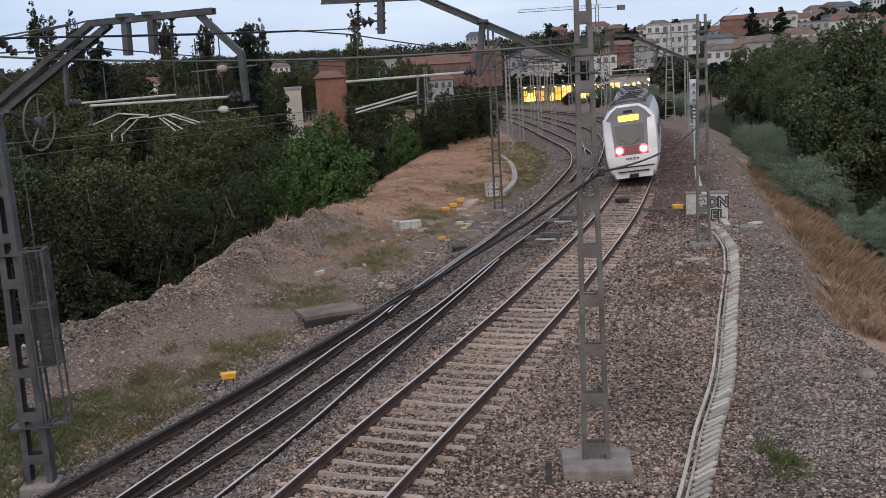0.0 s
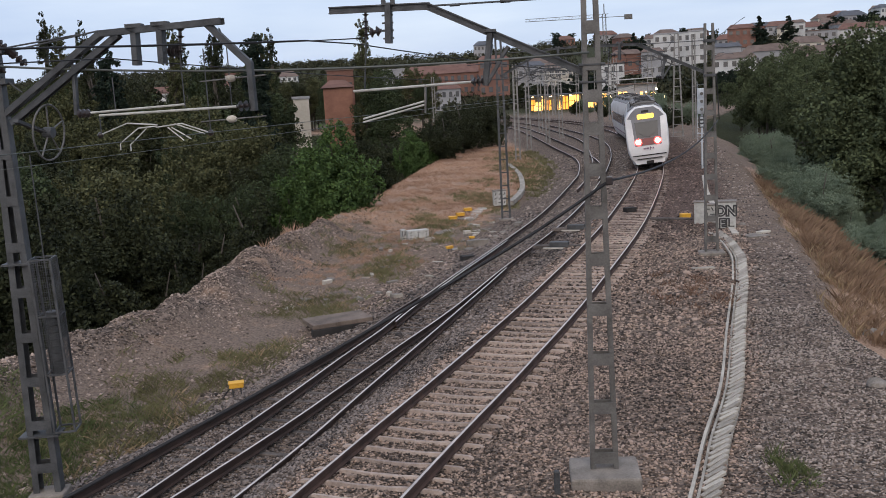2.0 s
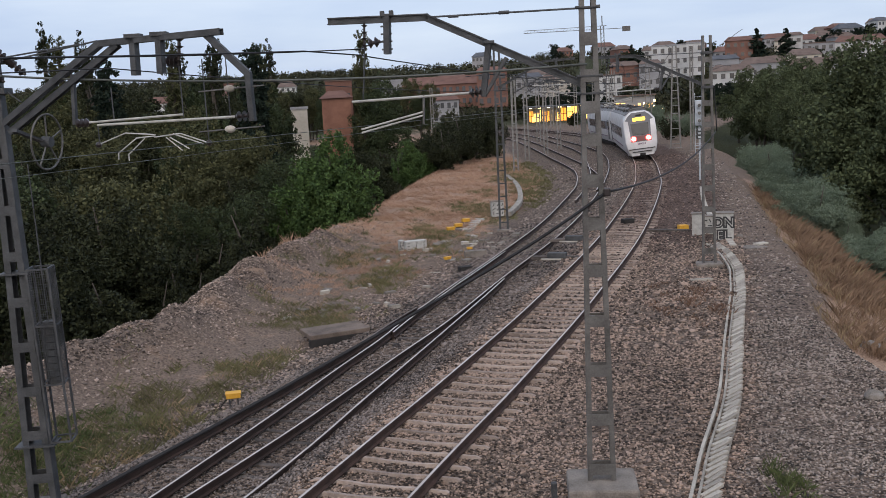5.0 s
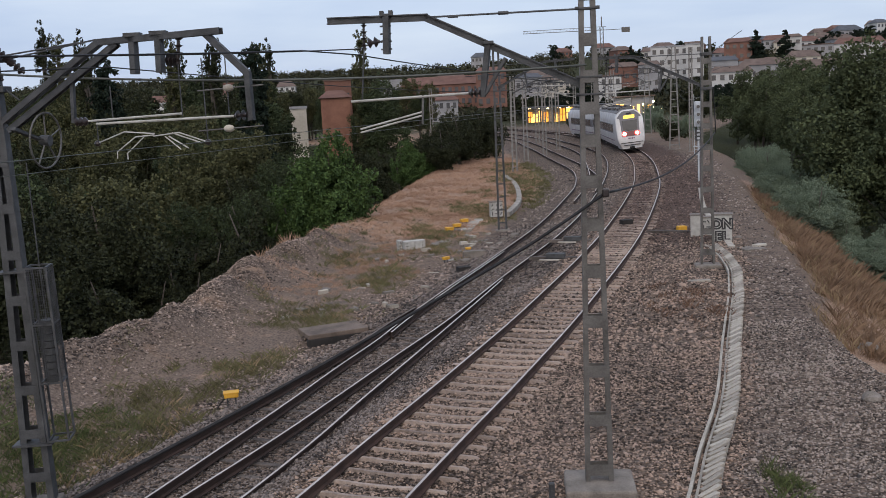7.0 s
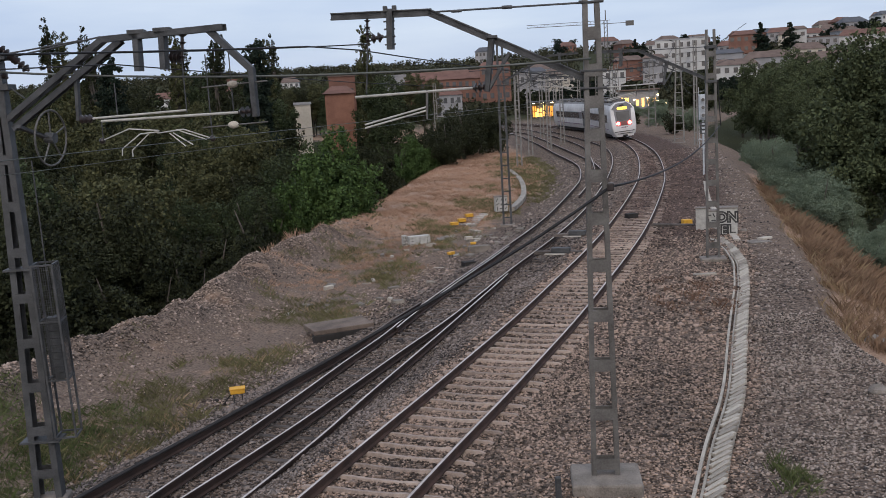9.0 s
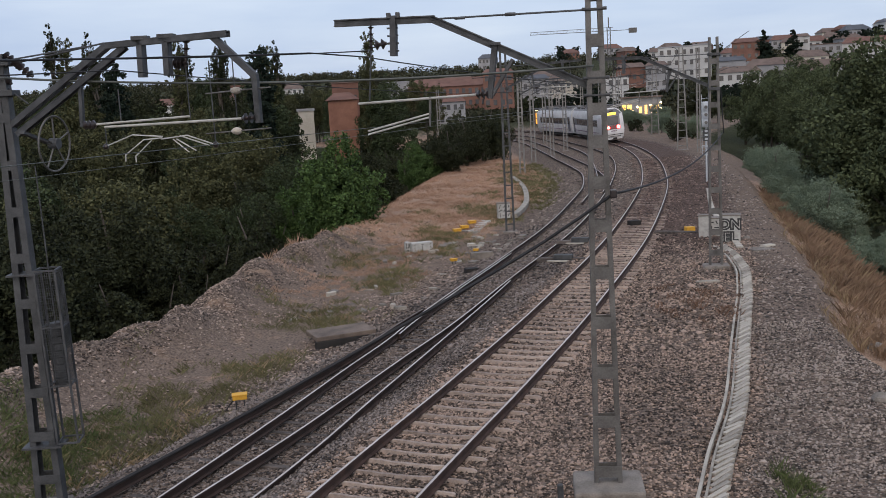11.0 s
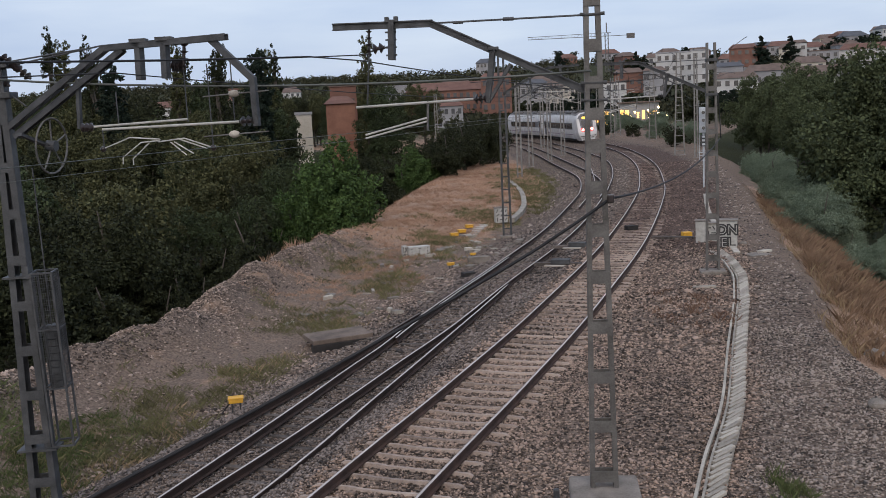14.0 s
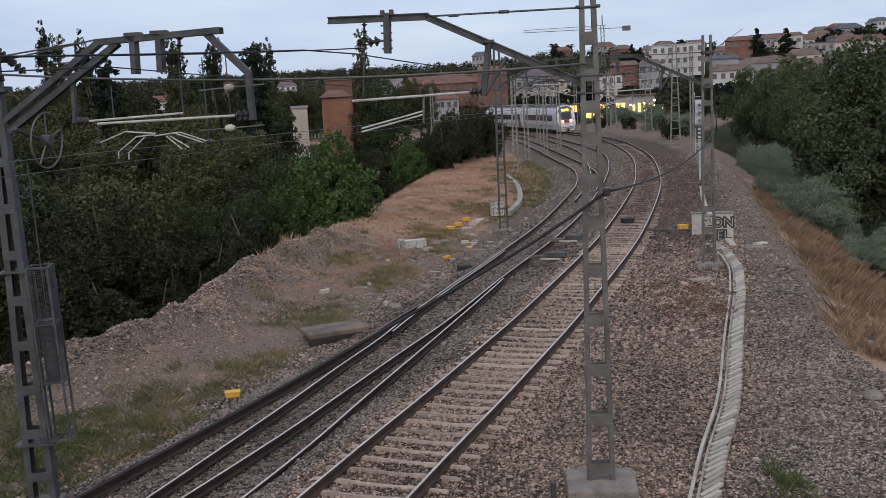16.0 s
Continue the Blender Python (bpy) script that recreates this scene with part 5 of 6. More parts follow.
make_house(25.7, 292, 7.8, 5, 9.6, WALLGREY, SLATE, -5, 2, 4, True, 1.9, "grey house behind the station")
make_house(14.6, 288, 8.8, 5, 10.4, WALLBRICK, TILE, -3, 3, 4, True, 3.4, "brick terrace beside the line")
make_house(-36.1, 162, 7.9, 5, 8.2, WALLCREAM, TILE, 13, 2, 4, True, 0.6, "pink and cream house behind the wood")
make_house(-38.7, 182, 3.1, 5, 7.1, WALLWHITE, TILE, 12, 1, 2, False, 3.8, "small white house behind the wood")
for k in range(40):
    y = rnd.uniform(360, 620)
    x = y * (rnd.uniform(0.2, 0.54) if k % 5 else rnd.uniform(-0.3, 0.2))
    make_house(x, y, rnd.uniform(8, 15), rnd.uniform(8, 10), rnd.uniform(4.5, 7), rnd.choice((WALLWHITE, WALLCREAM, WALLBRICK, WALLGREY, WALLWHITE)), rnd.choice((TILE, TILEBROWN, TILEBROWN, SLATE)), rnd.uniform(-25, 25), 2, rnd.randint(3, 5), True)

# tower crane beyond the town
crane = thing("tower_crane", pose(74.5, 455, 9.8), "thin pale tower crane above the roofs", "crane")
bm = bmesh.new()
for sx, sy in ((-1, -1), (1, -1), (1, 1), (-1, 1)):
    bar(bm, (sx * 0.7, sy * 0.7, 0), (sx * 0.7, sy * 0.7, 26), 0.18, 0.18)
for k in range(13):
    bar(bm, (-0.7, -0.7, 2 * k), (0.7, -0.7, 2 * k + 2), 0.12, 0.12)
part("tower", bm, STEEL, crane)
bm = bmesh.new()
bar(bm, (-36, 0, 24.5), (12, 0, 24.5), 0.25, 0.25)
bar(bm, (-36, 0, 25.6), (2, 0, 26.0), 0.2, 0.2)
for k in range(24):
    bar(bm, (-36 + 1.5 * k, 0, 24.5), (-35.2 + 1.5 * k, 0, 25.6), 0.1, 0.1)
part("jib", bm, STEEL, crane)
part("counterweight", box(bmesh.new(), 11, 0, 24.2, 3.5, 1.5, 2.2), STEEL, crane)
part("peak", bar(bmesh.new(), (0, 0, 26), (0, 0, 30.5), 0.4, 0.4), STEEL, crane)

# station: a lit hall and canopy beyond the curve
station = thing("station_building", pose(29.5, 236, float(height(29.5, 236)) - 0.9, 0, 0, -6), "low station building lit orange from inside", "station")
part("wall", box(bmesh.new(), 0, 3, 2.2, 19, 5, 4.4), WALLCREAM, station)
part("canopy", box(bmesh.new(), 0, -1.2, 4.5, 21, 8, 0.35, None, 0.05), DARKSTEEL, station, "dark platform canopy")
lit = random.Random(3)
for k in range(14):
    if k in (4, 9):
        continue
    hh, zz, ww = lit.choice((2.0, 2.6, 3.0, 3.2)), 0.6 + lit.uniform(0, 0.4), lit.uniform(0.9, 1.25)
    x = -8.6 + 1.32 * k
    win = part("lit_window", box(bmesh.new(), x, 0.42, zz + hh / 2, ww, 0.12, hh), LAMPGLOW if k % 3 else WARMGLOW, station, "bright orange-lit window")
    part("mullion", box(bmesh.new(), x + lit.uniform(-0.15, 0.15), 0.34, zz + hh / 2, 0.12, 0.06, hh), DARKSTEEL, win)
    part("transom", box(bmesh.new(), x, 0.34, zz + hh * lit.uniform(0.35, 0.7), ww, 0.06, 0.14), DARKSTEEL, win)
for k in range(8):
    part("ceiling_lamp", box(bmesh.new(), -8.8 + 2.4 * k + lit.uniform(-0.3, 0.3), -1.5 - lit.uniform(0, 1.5), 4.22, 0.7, 0.25, 0.16, None, 0.03), STREETGLOW, station, "lit lamp under the canopy")
for k in range(6):
    part("lit_poster", box(bmesh.new(), -8.2 + 3.1 * k + lit.uniform(-0.4, 0.4), -2.6, 1.5, 0.5, 0.1, 1.3, None, 0.02), WARMGLOW if k % 2 else LAMPGLOW, station, "lit sign board on the platform")
for k in range(7):
    part("post", rod(bmesh.new(), (-9 + 3 * k, -4, 0), (-9 + 3 * k, -4, 4.4), 0.14, 8), DARKSTEEL, station)
part("platform", box(bmesh.new(), 0, -4, -0.1, 24, 8, 0.9), CONCRETE, station, "pale concrete platform")
shop = thing("shop", pose(47.8, 246, float(height(47.8, 246)) - 0.3, 0, 0, -10), "low shop beside the station with lit windows", "shop")
part("wall", box(bmesh.new(), 0, 2.5, 2.6, 10, 5, 5.2), WALLGREY, shop)
part("roof", box(bmesh.new(), 0, 2.2, 5.35, 10.6, 6, 0.3, None, 0.04), TILEBROWN, shop)
for k in range(7):
    if k != 2:
        hh = lit.choice((0.9, 1.4, 2.1))
        part("lit_window", box(bmesh.new(), -4.2 + 1.35 * k, -0.06, lit.uniform(2.2, 3.4), lit.uniform(0.5, 1.0), 0.1, hh), LAMPGLOW, shop, "bright warm shop window")
for x, y, z in ((44, 236, 1.6), (46.5, 244, 2.4), (49, 240, 2.8), (50.5, 236, 2.0), (52, 246, 3.2), (53, 238, 1.4), (48, 234, 1.2), (39, 240, 2.6), (40.5, 241, 2.0), (51.5, 240, 3.4), (50, 236, 0.9)):
    lamp = thing("street_lamp", pose(x, y, float(height(x, y))), "lit street lamp near the station", "street lamp", "street lamps")
    part("pole", rod(bmesh.new(), (0, 0, 0), (0, 0, z), 0.06, 6), STEEL, lamp)
    bm = bmesh.new()
    bmesh.ops.create_uvsphere(bm, u_segments=10, v_segments=6, radius=0.26, matrix=pose(0, 0, z + 0.2))
    part("globe", bm, STREETGLOW, lamp, "glowing warm globe")

# line of the cable duct
DUCT = spline([(2.35, 11.2), (3.55, 14.5), (4.25, 16.5), (5.42, 19.6), (6.83, 24.1), (8.52, 29.4), (9.25, 31.9), (9.72, 33.6), (10.05, 35.4), (10.28, 36.9), (10.45, 39.3)], 0.35)
duct_x = line_x(DUCT)

# ---- loose ballast ----
def scatter_stones(name, n, x0, x1, y0, y1, size, material, label, keep, seed):
    """Crushed stones, each a jittered eight-sided lump, strewn over a stretch of the ground where keep says so."""
    r = np.random.default_rng(seed)
    x, y = r.uniform(x0, x1, n), r.uniform(y0, y1, n)
    k = keep(x, y) > r.uniform(0, 1, n)
    x, y = x[k], y[k]
    n = len(x)
    z = height(x, y)
    base = np.array([(1, 0, 0), (0, 1, 0), (-1, 0, 0), (0, -1, 0), (0, 0, 0.8), (0, 0, -0.8)], float)
    v = base[None] * r.uniform(0.55, 1.25, (n, 6, 1)) + r.normal(0, 0.16, (n, 6, 3))
    a, b = r.uniform(0, 6.28, n), r.normal(0, 0.6, n)
    ca, sa, cb, sb = np.cos(a), np.sin(a), np.cos(b), np.sin(b)
    vx = v[:, :, 0] * ca[:, None] - v[:, :, 1] * sa[:, None]
    vy = v[:, :, 0] * sa[:, None] + v[:, :, 1] * ca[:, None]
    vy, vz = vy * cb[:, None] - v[:, :, 2] * sb[:, None], vy * sb[:, None] + v[:, :, 2] * cb[:, None]
    s = (size * r.lognormal(0, 0.32, n))[:, None]
    verts = np.stack([vx * s + x[:, None], vy * s + y[:, None], vz * s * 0.8 + (z + size * 0.25)[:, None]], -1).reshape(-1, 3)
    tri = np.array([(0, 1, 4), (1, 2, 4), (2, 3, 4), (3, 0, 4), (1, 0, 5), (2, 1, 5), (3, 2, 5), (0, 3, 5)])
    faces = (tri[None] + 6 * np.arange(n)[:, None, None]).reshape(-1, 3)
    ob = soup(name, verts, faces, material)
    return tagged(ob, label, "gravel", kind="stuff")


def gravel_share(x, y):
    da, into, over, dm = x - left_x(y), x - edge_left(y), x - edge_right(y), x - main_x(y)
    bed = smooth(-2.6, -1.3, da) * smooth(0.8, -0.6, over)
    thin = 0.55 + 0.45 * smooth(-0.3, 0.5, waves(x, y, 1.3, 12))
    return np.where((dm > 2.2), bed * thin, bed)


def rubble_share(x, y):
    da, into = x - left_x(y), x - edge_left(y)
    heap = np.exp(-((into - 1.0) / 1.7) ** 2) * smooth(60, 46, y)
    loose = 0.30 * smooth(0.0, 0.6, waves(x, y, 1.0, 14)) * (into > 0) * (da < -1.4)
    return np.clip(np.maximum(heap, loose) + 0.7 * smooth(-1.0, -1.5, da) * smooth(-3.6, -2.2, da) * smooth(50, 40, y), 0, 1) * (into > -1)


def beside(x, y):
    return smooth(-1.9, -1.3, x - main_x(y))


def path_side(x, y):
    return smooth(0.4, 1.0, x - np.where(y < 37, duct_x(y), main_x(y) + 4.5) + 0.4 * waves(x, y, 1.5, 19))


def rust_belt(x, y):
    dm = x - main_x(y)
    return smooth(30, 46, y + 4 * waves(x, y, 0.7, 9)) * smooth(5.5, 3.0, dm) * beside(x, y)


scatter_stones("ballast", 80000, -4, 11, 11.5, 24, 0.030, STONE, "loose crushed brownish ballast stones", lambda x, y: gravel_share(x, y) * beside(x, y) * (1 - path_side(x, y)), 1)
scatter_stones("path_gravel", 52000, 3, 12, 11.5, 26, 0.027, GREYSTONE, "grey gravel of the path beside the duct", lambda x, y: gravel_share(x, y) * path_side(x, y), 8)
scatter_stones("path_gravel", 22000, 6, 18, 26, 56, 0.042, GREYSTONE, "grey gravel of the path beside the duct", lambda x, y: gravel_share(x, y) * path_side(x, y) * (0.8 - 0.5 * smooth(30, 40, y)), 9)
scatter_stones("ballast", 44000, -9.5, 2, 11.5, 26, 0.030, DARKSTONE, "oil-darkened crushed ballast stones between the points", lambda x, y: gravel_share(x, y) * (1 - beside(x, y)), 5)
scatter_stones("ballast", 40000, 0, 15, 24, 46, 0.044, STONE, "loose crushed brownish ballast stones", lambda x, y: gravel_share(x, y) * beside(x, y) * (1 - rust_belt(x, y)) * (1 - path_side(x, y)), 2)
scatter_stones("ballast", 26000, -5, 9, 26, 52, 0.044, DARKSTONE, "oil-darkened crushed ballast stones between the points", lambda x, y: gravel_share(x, y) * (1 - beside(x, y)), 6)
scatter_stones("ballast", 26000, 0, 24, 30, 95, 0.055, REDSTONE, "rust-stained crushed ballast stones", lambda x, y: gravel_share(x, y) * rust_belt(x, y), 7)
scatter_stones("ballast", 9000, 0, 24, 46, 95, 0.06, GREYSTONE, "loose crushed brownish ballast stones", lambda x, y: gravel_share(x, y) * (1 - rust_belt(x, y)), 3)
scatter_stones("rubble", 62000, -14, 0, 13, 58, 0.041, EARTHSTONE, "heap of brown rubble and gravel along the edge", rubble_share, 4)


# ---- grass and weeds ----
def scatter_grass(name, n, x0, x1, y0, y1, tall_, material, label, keep, seed, lean=0.5, width=0.006, m=15, spread=0.10):
    """Tufts of m bent blades each."""
    r = np.random.default_rng(seed)
    tx, ty = r.uniform(x0, x1, n), r.uniform(y0, y1, n)
    k = keep(tx, ty) > r.uniform(0, 1, n)
    tx, ty = tx[k], ty[k]
    n = len(tx) * m
    hh = np.repeat(tall_ * r.uniform(0.45, 1.2, len(tx)), m) * r.uniform(0.5, 1.1, n)
    x = np.repeat(tx, m) + r.normal(0, spread, n)
    y = np.repeat(ty, m) + r.normal(0, spread, n)
    z = height(x, y) - 0.03
    a = r.uniform(0, 6.28, n)
    d = np.stack([np.cos(a), np.sin(a)], -1)
    q = np.stack([-d[:, 1], d[:, 0]], -1)
    le = (hh * np.abs(r.normal(0, lean, n)))[:, None]
    w = (width * r.uniform(0.7, 1.4, n))[:, None]
    p = np.stack([x, y], -1)
    lo1, lo2, mid_, top = p - q * w, p + q * w, p + d * le * 0.35, p + d * le
    verts = np.stack([np.column_stack([lo1, z]), np.column_stack([lo2, z]), np.column_stack([mid_ + q * w * 0.8, z + hh * 0.55]), np.column_stack([top, z + hh])], 1).reshape(-1, 3)
    ob = soup(name, verts, np.arange(4 * n).reshape(n, 4), material)
    return tagged(ob, label, "grass", kind="stuff")


def dry_share(x, y):
    da, into = x - left_x(y), x - edge_left(y)
    return smooth(44, 58, y) * smooth(-2.5, -4.5, da) * smooth(-2.5, -0.5, into) * (0.35 + 0.65 * smooth(-0.4, 0.4, waves(x, y, 0.9, 21)))


def patch_share(seed, level, f=1.0):
    def share(x, y):
        da, into = x - left_x(y), x - edge_left(y)
        return smooth(level, level + 0.35, waves(x, y, f, seed)) * smooth(-1.6, -2.6, da) * (into > 1.6)
    return share


def right_share(x, y):
    over = x - edge_right(y)
    return smooth(0.1, 1.0, over) * smooth(8.5, 6.0, over) * (0.4 + 0.6 * smooth(-0.4, 0.4, waves(x, y, 0.8, 23)))


scatter_grass("dry_grass", 19000, -9, 9, 42, 112, 0.20, DRYGRASS, "dry reddish grass covering the bank", dry_share, 31, 0.8, 0.009)
scatter_grass("dry_grass", 4500, -9, 2, 34, 60, 0.16, DRYGRASS, "thin dry grass on bare earth", lambda x, y: patch_share(41, -0.1)(x, y) * smooth(34, 40, y), 32, 0.8, 0.004)
scatter_grass("weeds", 3800, -12, 4, 16, 62, 0.24, GREENGRASS, "green and yellow weeds between the stones", patch_share(43, 0.3), 33, 0.7, 0.003, 22, 0.13)
scatter_grass("straw_grass", 1500, -12, 4, 30, 66, 0.22, STRAW, "straw-coloured weeds between the stones", patch_share(43, 0.2), 34, 0.7, 0.004)
scatter_grass("weeds", 2000, -13, -6.4, 12, 23, 0.22, FRESHGRASS, "green grass at the foot of the mast", lambda x, y: smooth(-7.4, -8.8, x - (y - 17) * 0.15) * smooth(24, 20, y), 35, 0.7, 0.0028, 24, 0.12)
scatter_grass("weeds", 1600, 4.5, 9.5, 60, 104, 0.26, GREENGRASS, "green verge between the tracks and the bank", lambda x, y: smooth(-1.4, -2.4, x - left_x(y)) * smooth(3.5, 6.0, x) * 0.8, 36, width=0.018)
scatter_grass("dry_grass", 14000, 9, 30, 24, 66, 0.50, BROWNGRASS, "tall soft brown grass on the slope", lambda x, y: right_share(x, y) * smooth(0.6, 1.6, x - edge_right(y)), 37, 0.6, 0.004, 18, 0.16)
scatter_grass("dry_grass", 3000, 9, 30, 24, 62, 0.45, STRAW, "pale stalks among the brown grass", right_share, 38, 0.35, 0.004)
scatter_grass("weeds", 5000, 9, 30, 26, 66, 0.42, GREENGRASS, "green weeds among the brown grass", lambda x, y: right_share(x, y) * smooth(2.5, 5.5, x - edge_right(y)), 47, 0.40, 0.007)


def verge_share(x, y):
    """Green weeds along the foot of the dry bank, beside the boxes and the trough."""
    da = x - left_x(y)
    return smooth(-2.2, -3.6, da) * smooth(-9.0, -5.5, da) * smooth(42, 50, y) * smooth(100, 80, y) * smooth(-0.15, 0.45, waves(x, y, 0.8, 52))


scatter_grass("weeds", 12000, -4, 9, 42, 100, 0.24, GREENGRASS, "olive weeds along the foot of the dry bank", verge_share, 48, 0.7, 0.008)
scatter_grass("weeds", 3000, -12, -3, 17, 34, 0.20, GREENGRASS, "olive weeds on the bare earth beside the rails", lambda x, y: smooth(-1.4, -2.2, x - left_x(y)) * smooth(-6.5, -4.0, x - left_x(y)) * smooth(0.0, 0.5, waves(x, y, 0.75, 54)), 49, 0.7, 0.0028, 22, 0.14)


def clumps(x, y):
    """Tufts of weeds at certain spots between the spoil bank and the rails."""
    out = 0
    for cx, cy, w in ((-6.0, 26.0, 0.7), (-5.2, 27.2, 0.5), (-6.9, 22.4, 0.8), (-4.5, 33.2, 0.8), (-3.9, 31.8, 0.5), (-2.9, 38.6, 0.9), (-2.5, 40.6, 0.7), (-7.3, 19.8, 0.9), (-6.2, 21.0, 0.5), (-5.0, 44.0, 0.9), (-0.8, 46.5, 0.7)):
        out = out + np.exp(-((x - cx) ** 2 + 0.4 * (y - cy) ** 2) / w ** 2)
    return np.clip(out, 0, 1) * (x - left_x(y) < -1.3)


scatter_grass("weeds", 4800, -9, 1, 17, 50, 0.25, GREENGRASS, "soft green tufts of weeds on the bare earth", clumps, 45, 0.7, 0.0028, 22, 0.12)
scatter_grass("straw_grass", 1400, -9, 1, 17, 50, 0.26, STRAW, "straw-coloured tufts among the weeds", clumps, 46, 0.7, 0.0025)
scatter_grass("weeds", 220, 4.4, 6.0, 14.0, 16.4, 0.26, FRESHGRASS, "soft green weed in the gravel", lambda x, y: np.exp(-((x - 5.2) ** 2 / 0.06 + (y - 15.1) ** 2 / 0.2)), 39, 0.6, 0.003, 20, 0.07)
scatter_grass("dry_weeds", 420, 5.6, 9.0, 25, 33, 0.22, DEADWEED, "dark reddish dead weeds in the ballast", lambda x, y: 0.9 * np.exp(-((x - 7.2) ** 2 / 1.0 + (y - 29.0) ** 2 / 4.0)), 40)
scatter_grass("dry_grass", 260, -9.5, -7, 42, 52, 0.6, DRYGRASS, "tall reddish weeds on the bank", lambda x, y: 0.8 * np.exp(-((x + 8.0) ** 2 / 0.4 + (y - 47) ** 2 / 8.0)), 44, 0.35, 0.009)


# ---- cable duct ----


def make_duct():
    duct = thing("cable_duct", Matrix(), "pale concrete cable trough with shifted lids", "cable duct")
    for d, w, top in ((0.0, 0.028, 0.05), (0.115, 0.022, 0.03), (0.44, 0.02, -0.02)):
        part("side_wall", sweep(offset(DUCT, d), [(-w, -0.3), (w, -0.3), (w, top), (-w, top)], -0.2), PALECONCRETE, duct)
    me = bpy.data.meshes.new("lid")
    bm = box(bmesh.new(), 0, 0, 0, 0.50, 0.082, 0.06, None, 0.008)
    bm.to_mesh(me)
    bm.free()
    me.materials.append(PALECONCRETE)
    line = offset(DUCT, 0.30)
    s = along(line)
    d = 0.1
    while d < s[-1] - 0.1:
        p, t = at_length(line, s, d)
        o = new("lid", me)
        o.parent = duct
        o.matrix_world = Matrix.Translation((p.x, p.y, -0.165 + random.uniform(-0.008, 0.012))) @ Matrix.Rotation(math.atan2(t.y, t.x) - math.pi / 2 + 1.0 + random.gauss(0, 0.04), 4, "Z") @ Matrix.Rotation(random.gauss(-0.1, 0.05), 4, "Y")
        d += 0.25


make_duct()
far_duct = tagged(part("cable_duct", sweep(spline([(11.3, 38.5), (12.6, 46), (14.0, 53), (16.2, 62)], 1.0), [(-0.12, -0.2), (0.12, -0.2), (0.12, 0.06), (-0.12, 0.06)], -0.2), PALECONCRETE), "pale concrete cable trough along the path", "cable duct")
tagged(part("cable_duct", sweep(spline([(5.2, 85.5), (5.4, 76), (5.0, 67.1), (4.4, 61.7), (3.5, 57.2)], 1.0), [(-0.17, -0.2), (0.17, -0.2), (0.17, 0.06), (-0.17, 0.06)], LOW - 0.2), PALECONCRETE), "pale concrete cable trough beside dry grass", "cable duct")


# ---- trackside boxes and clutter ----
def cabinet(x, y, z, w, d, h, turn, label, legs=0.0, scrawl=True, lid=True):
    cab = thing("trackside_cabinet", pose(x, y, z, 0, 0, turn), label, "cabinet", "trackside cabinets")
    part("body", box(bmesh.new(), 0, 0, legs + h / 2, w, d, h, None, 0.015), WHITEBOX if lid or scrawl else CONCRETE, cab)
    if lid:
        part("lid", box(bmesh.new(), 0, 0, legs + h + 0.025, w + 0.06, d + 0.06, 0.05, None, 0.01), CONCRETE, cab)
    if legs:
        for s in (-1, 1):
            part("leg", box(bmesh.new(), s * w * 0.35, 0, legs / 2 - 0.1, 0.06, 0.06, legs + 0.2), DARKSTEEL, cab)
    if scrawl:
        r = random.Random(int(x * 10))
        for k in range(9):
            cx, cz = -w * 0.36 + w * 0.36 * (k % 3), legs + h * (0.22 + 0.29 * (k // 3))
            m = pose(cx, -d / 2 - 0.006, cz, 0, r.choice((0, 28, -28, 62, 90)), 0)
            part("spray_mark", box(bmesh.new(), 0, 0, 0, h * 0.055, 0.006, h * r.uniform(0.18, 0.30), m), INK, cab, "black sprayed scrawl")
    return cab


sprayed = cabinet(11.5, 40.55, -0.30, 0.80, 0.6, 1.18, -16, "grey cabinet sprayed with black-edged capitals beside the duct", 0, False)

def lettering(parent, text, x, y, z, size, material, edge):
    """Sprayed capitals standing on the front of a cabinet."""
    cu = bpy.data.curves.new("lettering", "FONT")
    cu.body, cu.size, cu.extrude, cu.offset, cu.align_x = text, size, 0.003, edge, "CENTER"
    cu.materials.append(material)
    ob = new("lettering", cu)
    ob.parent = parent
    ob.matrix_world = parent.matrix_world @ pose(x, y, z, 90)
    return tagged(ob, "sprayed capitals with black edges" if edge > 0.02 else "pale filling of the sprayed capitals")


bpy.context.view_layer.update()
for text, z in (("DN", 0.64), ("EL", 0.10)):
    lettering(sprayed, text, 0, -0.306, z, 0.56, INK, 0.055)
    lettering(sprayed, text, 0, -0.313, z, 0.56, WHITEBOX, -0.012)
cabinet(10.82, 42.2, -0.25, 0.46, 0.45, 0.95, -14, "narrow pale cabinet behind the mast", 0, False)
cabinet(11.42, 42.4, -0.25, 0.60, 0.45, 0.78, -14, "low white cabinet with black spray marks behind the mast")
cabinet(2.86, 57.3, LOW - 0.48, 0.72, 0.5, 0.86, 8, "white cabinet on short legs with black spray marks", 0.12)
cabinet(-1.72, 46.7, LOW - 0.52, 1.05, 0.45, 0.48, 16, "low pale concrete trough with black spray marks", 0, True, False)
cabinet(1.1, 43.7, LOW - 0.52, 1.0, 0.35, 0.30, 6, "low grey concrete trough beside the points", 0, False, False)
cabinet(-2.42, 46.9, LOW - 0.55, 0.22, 0.4, 0.52, 16, "narrow pale concrete end piece with black spray marks", 0, True, False)


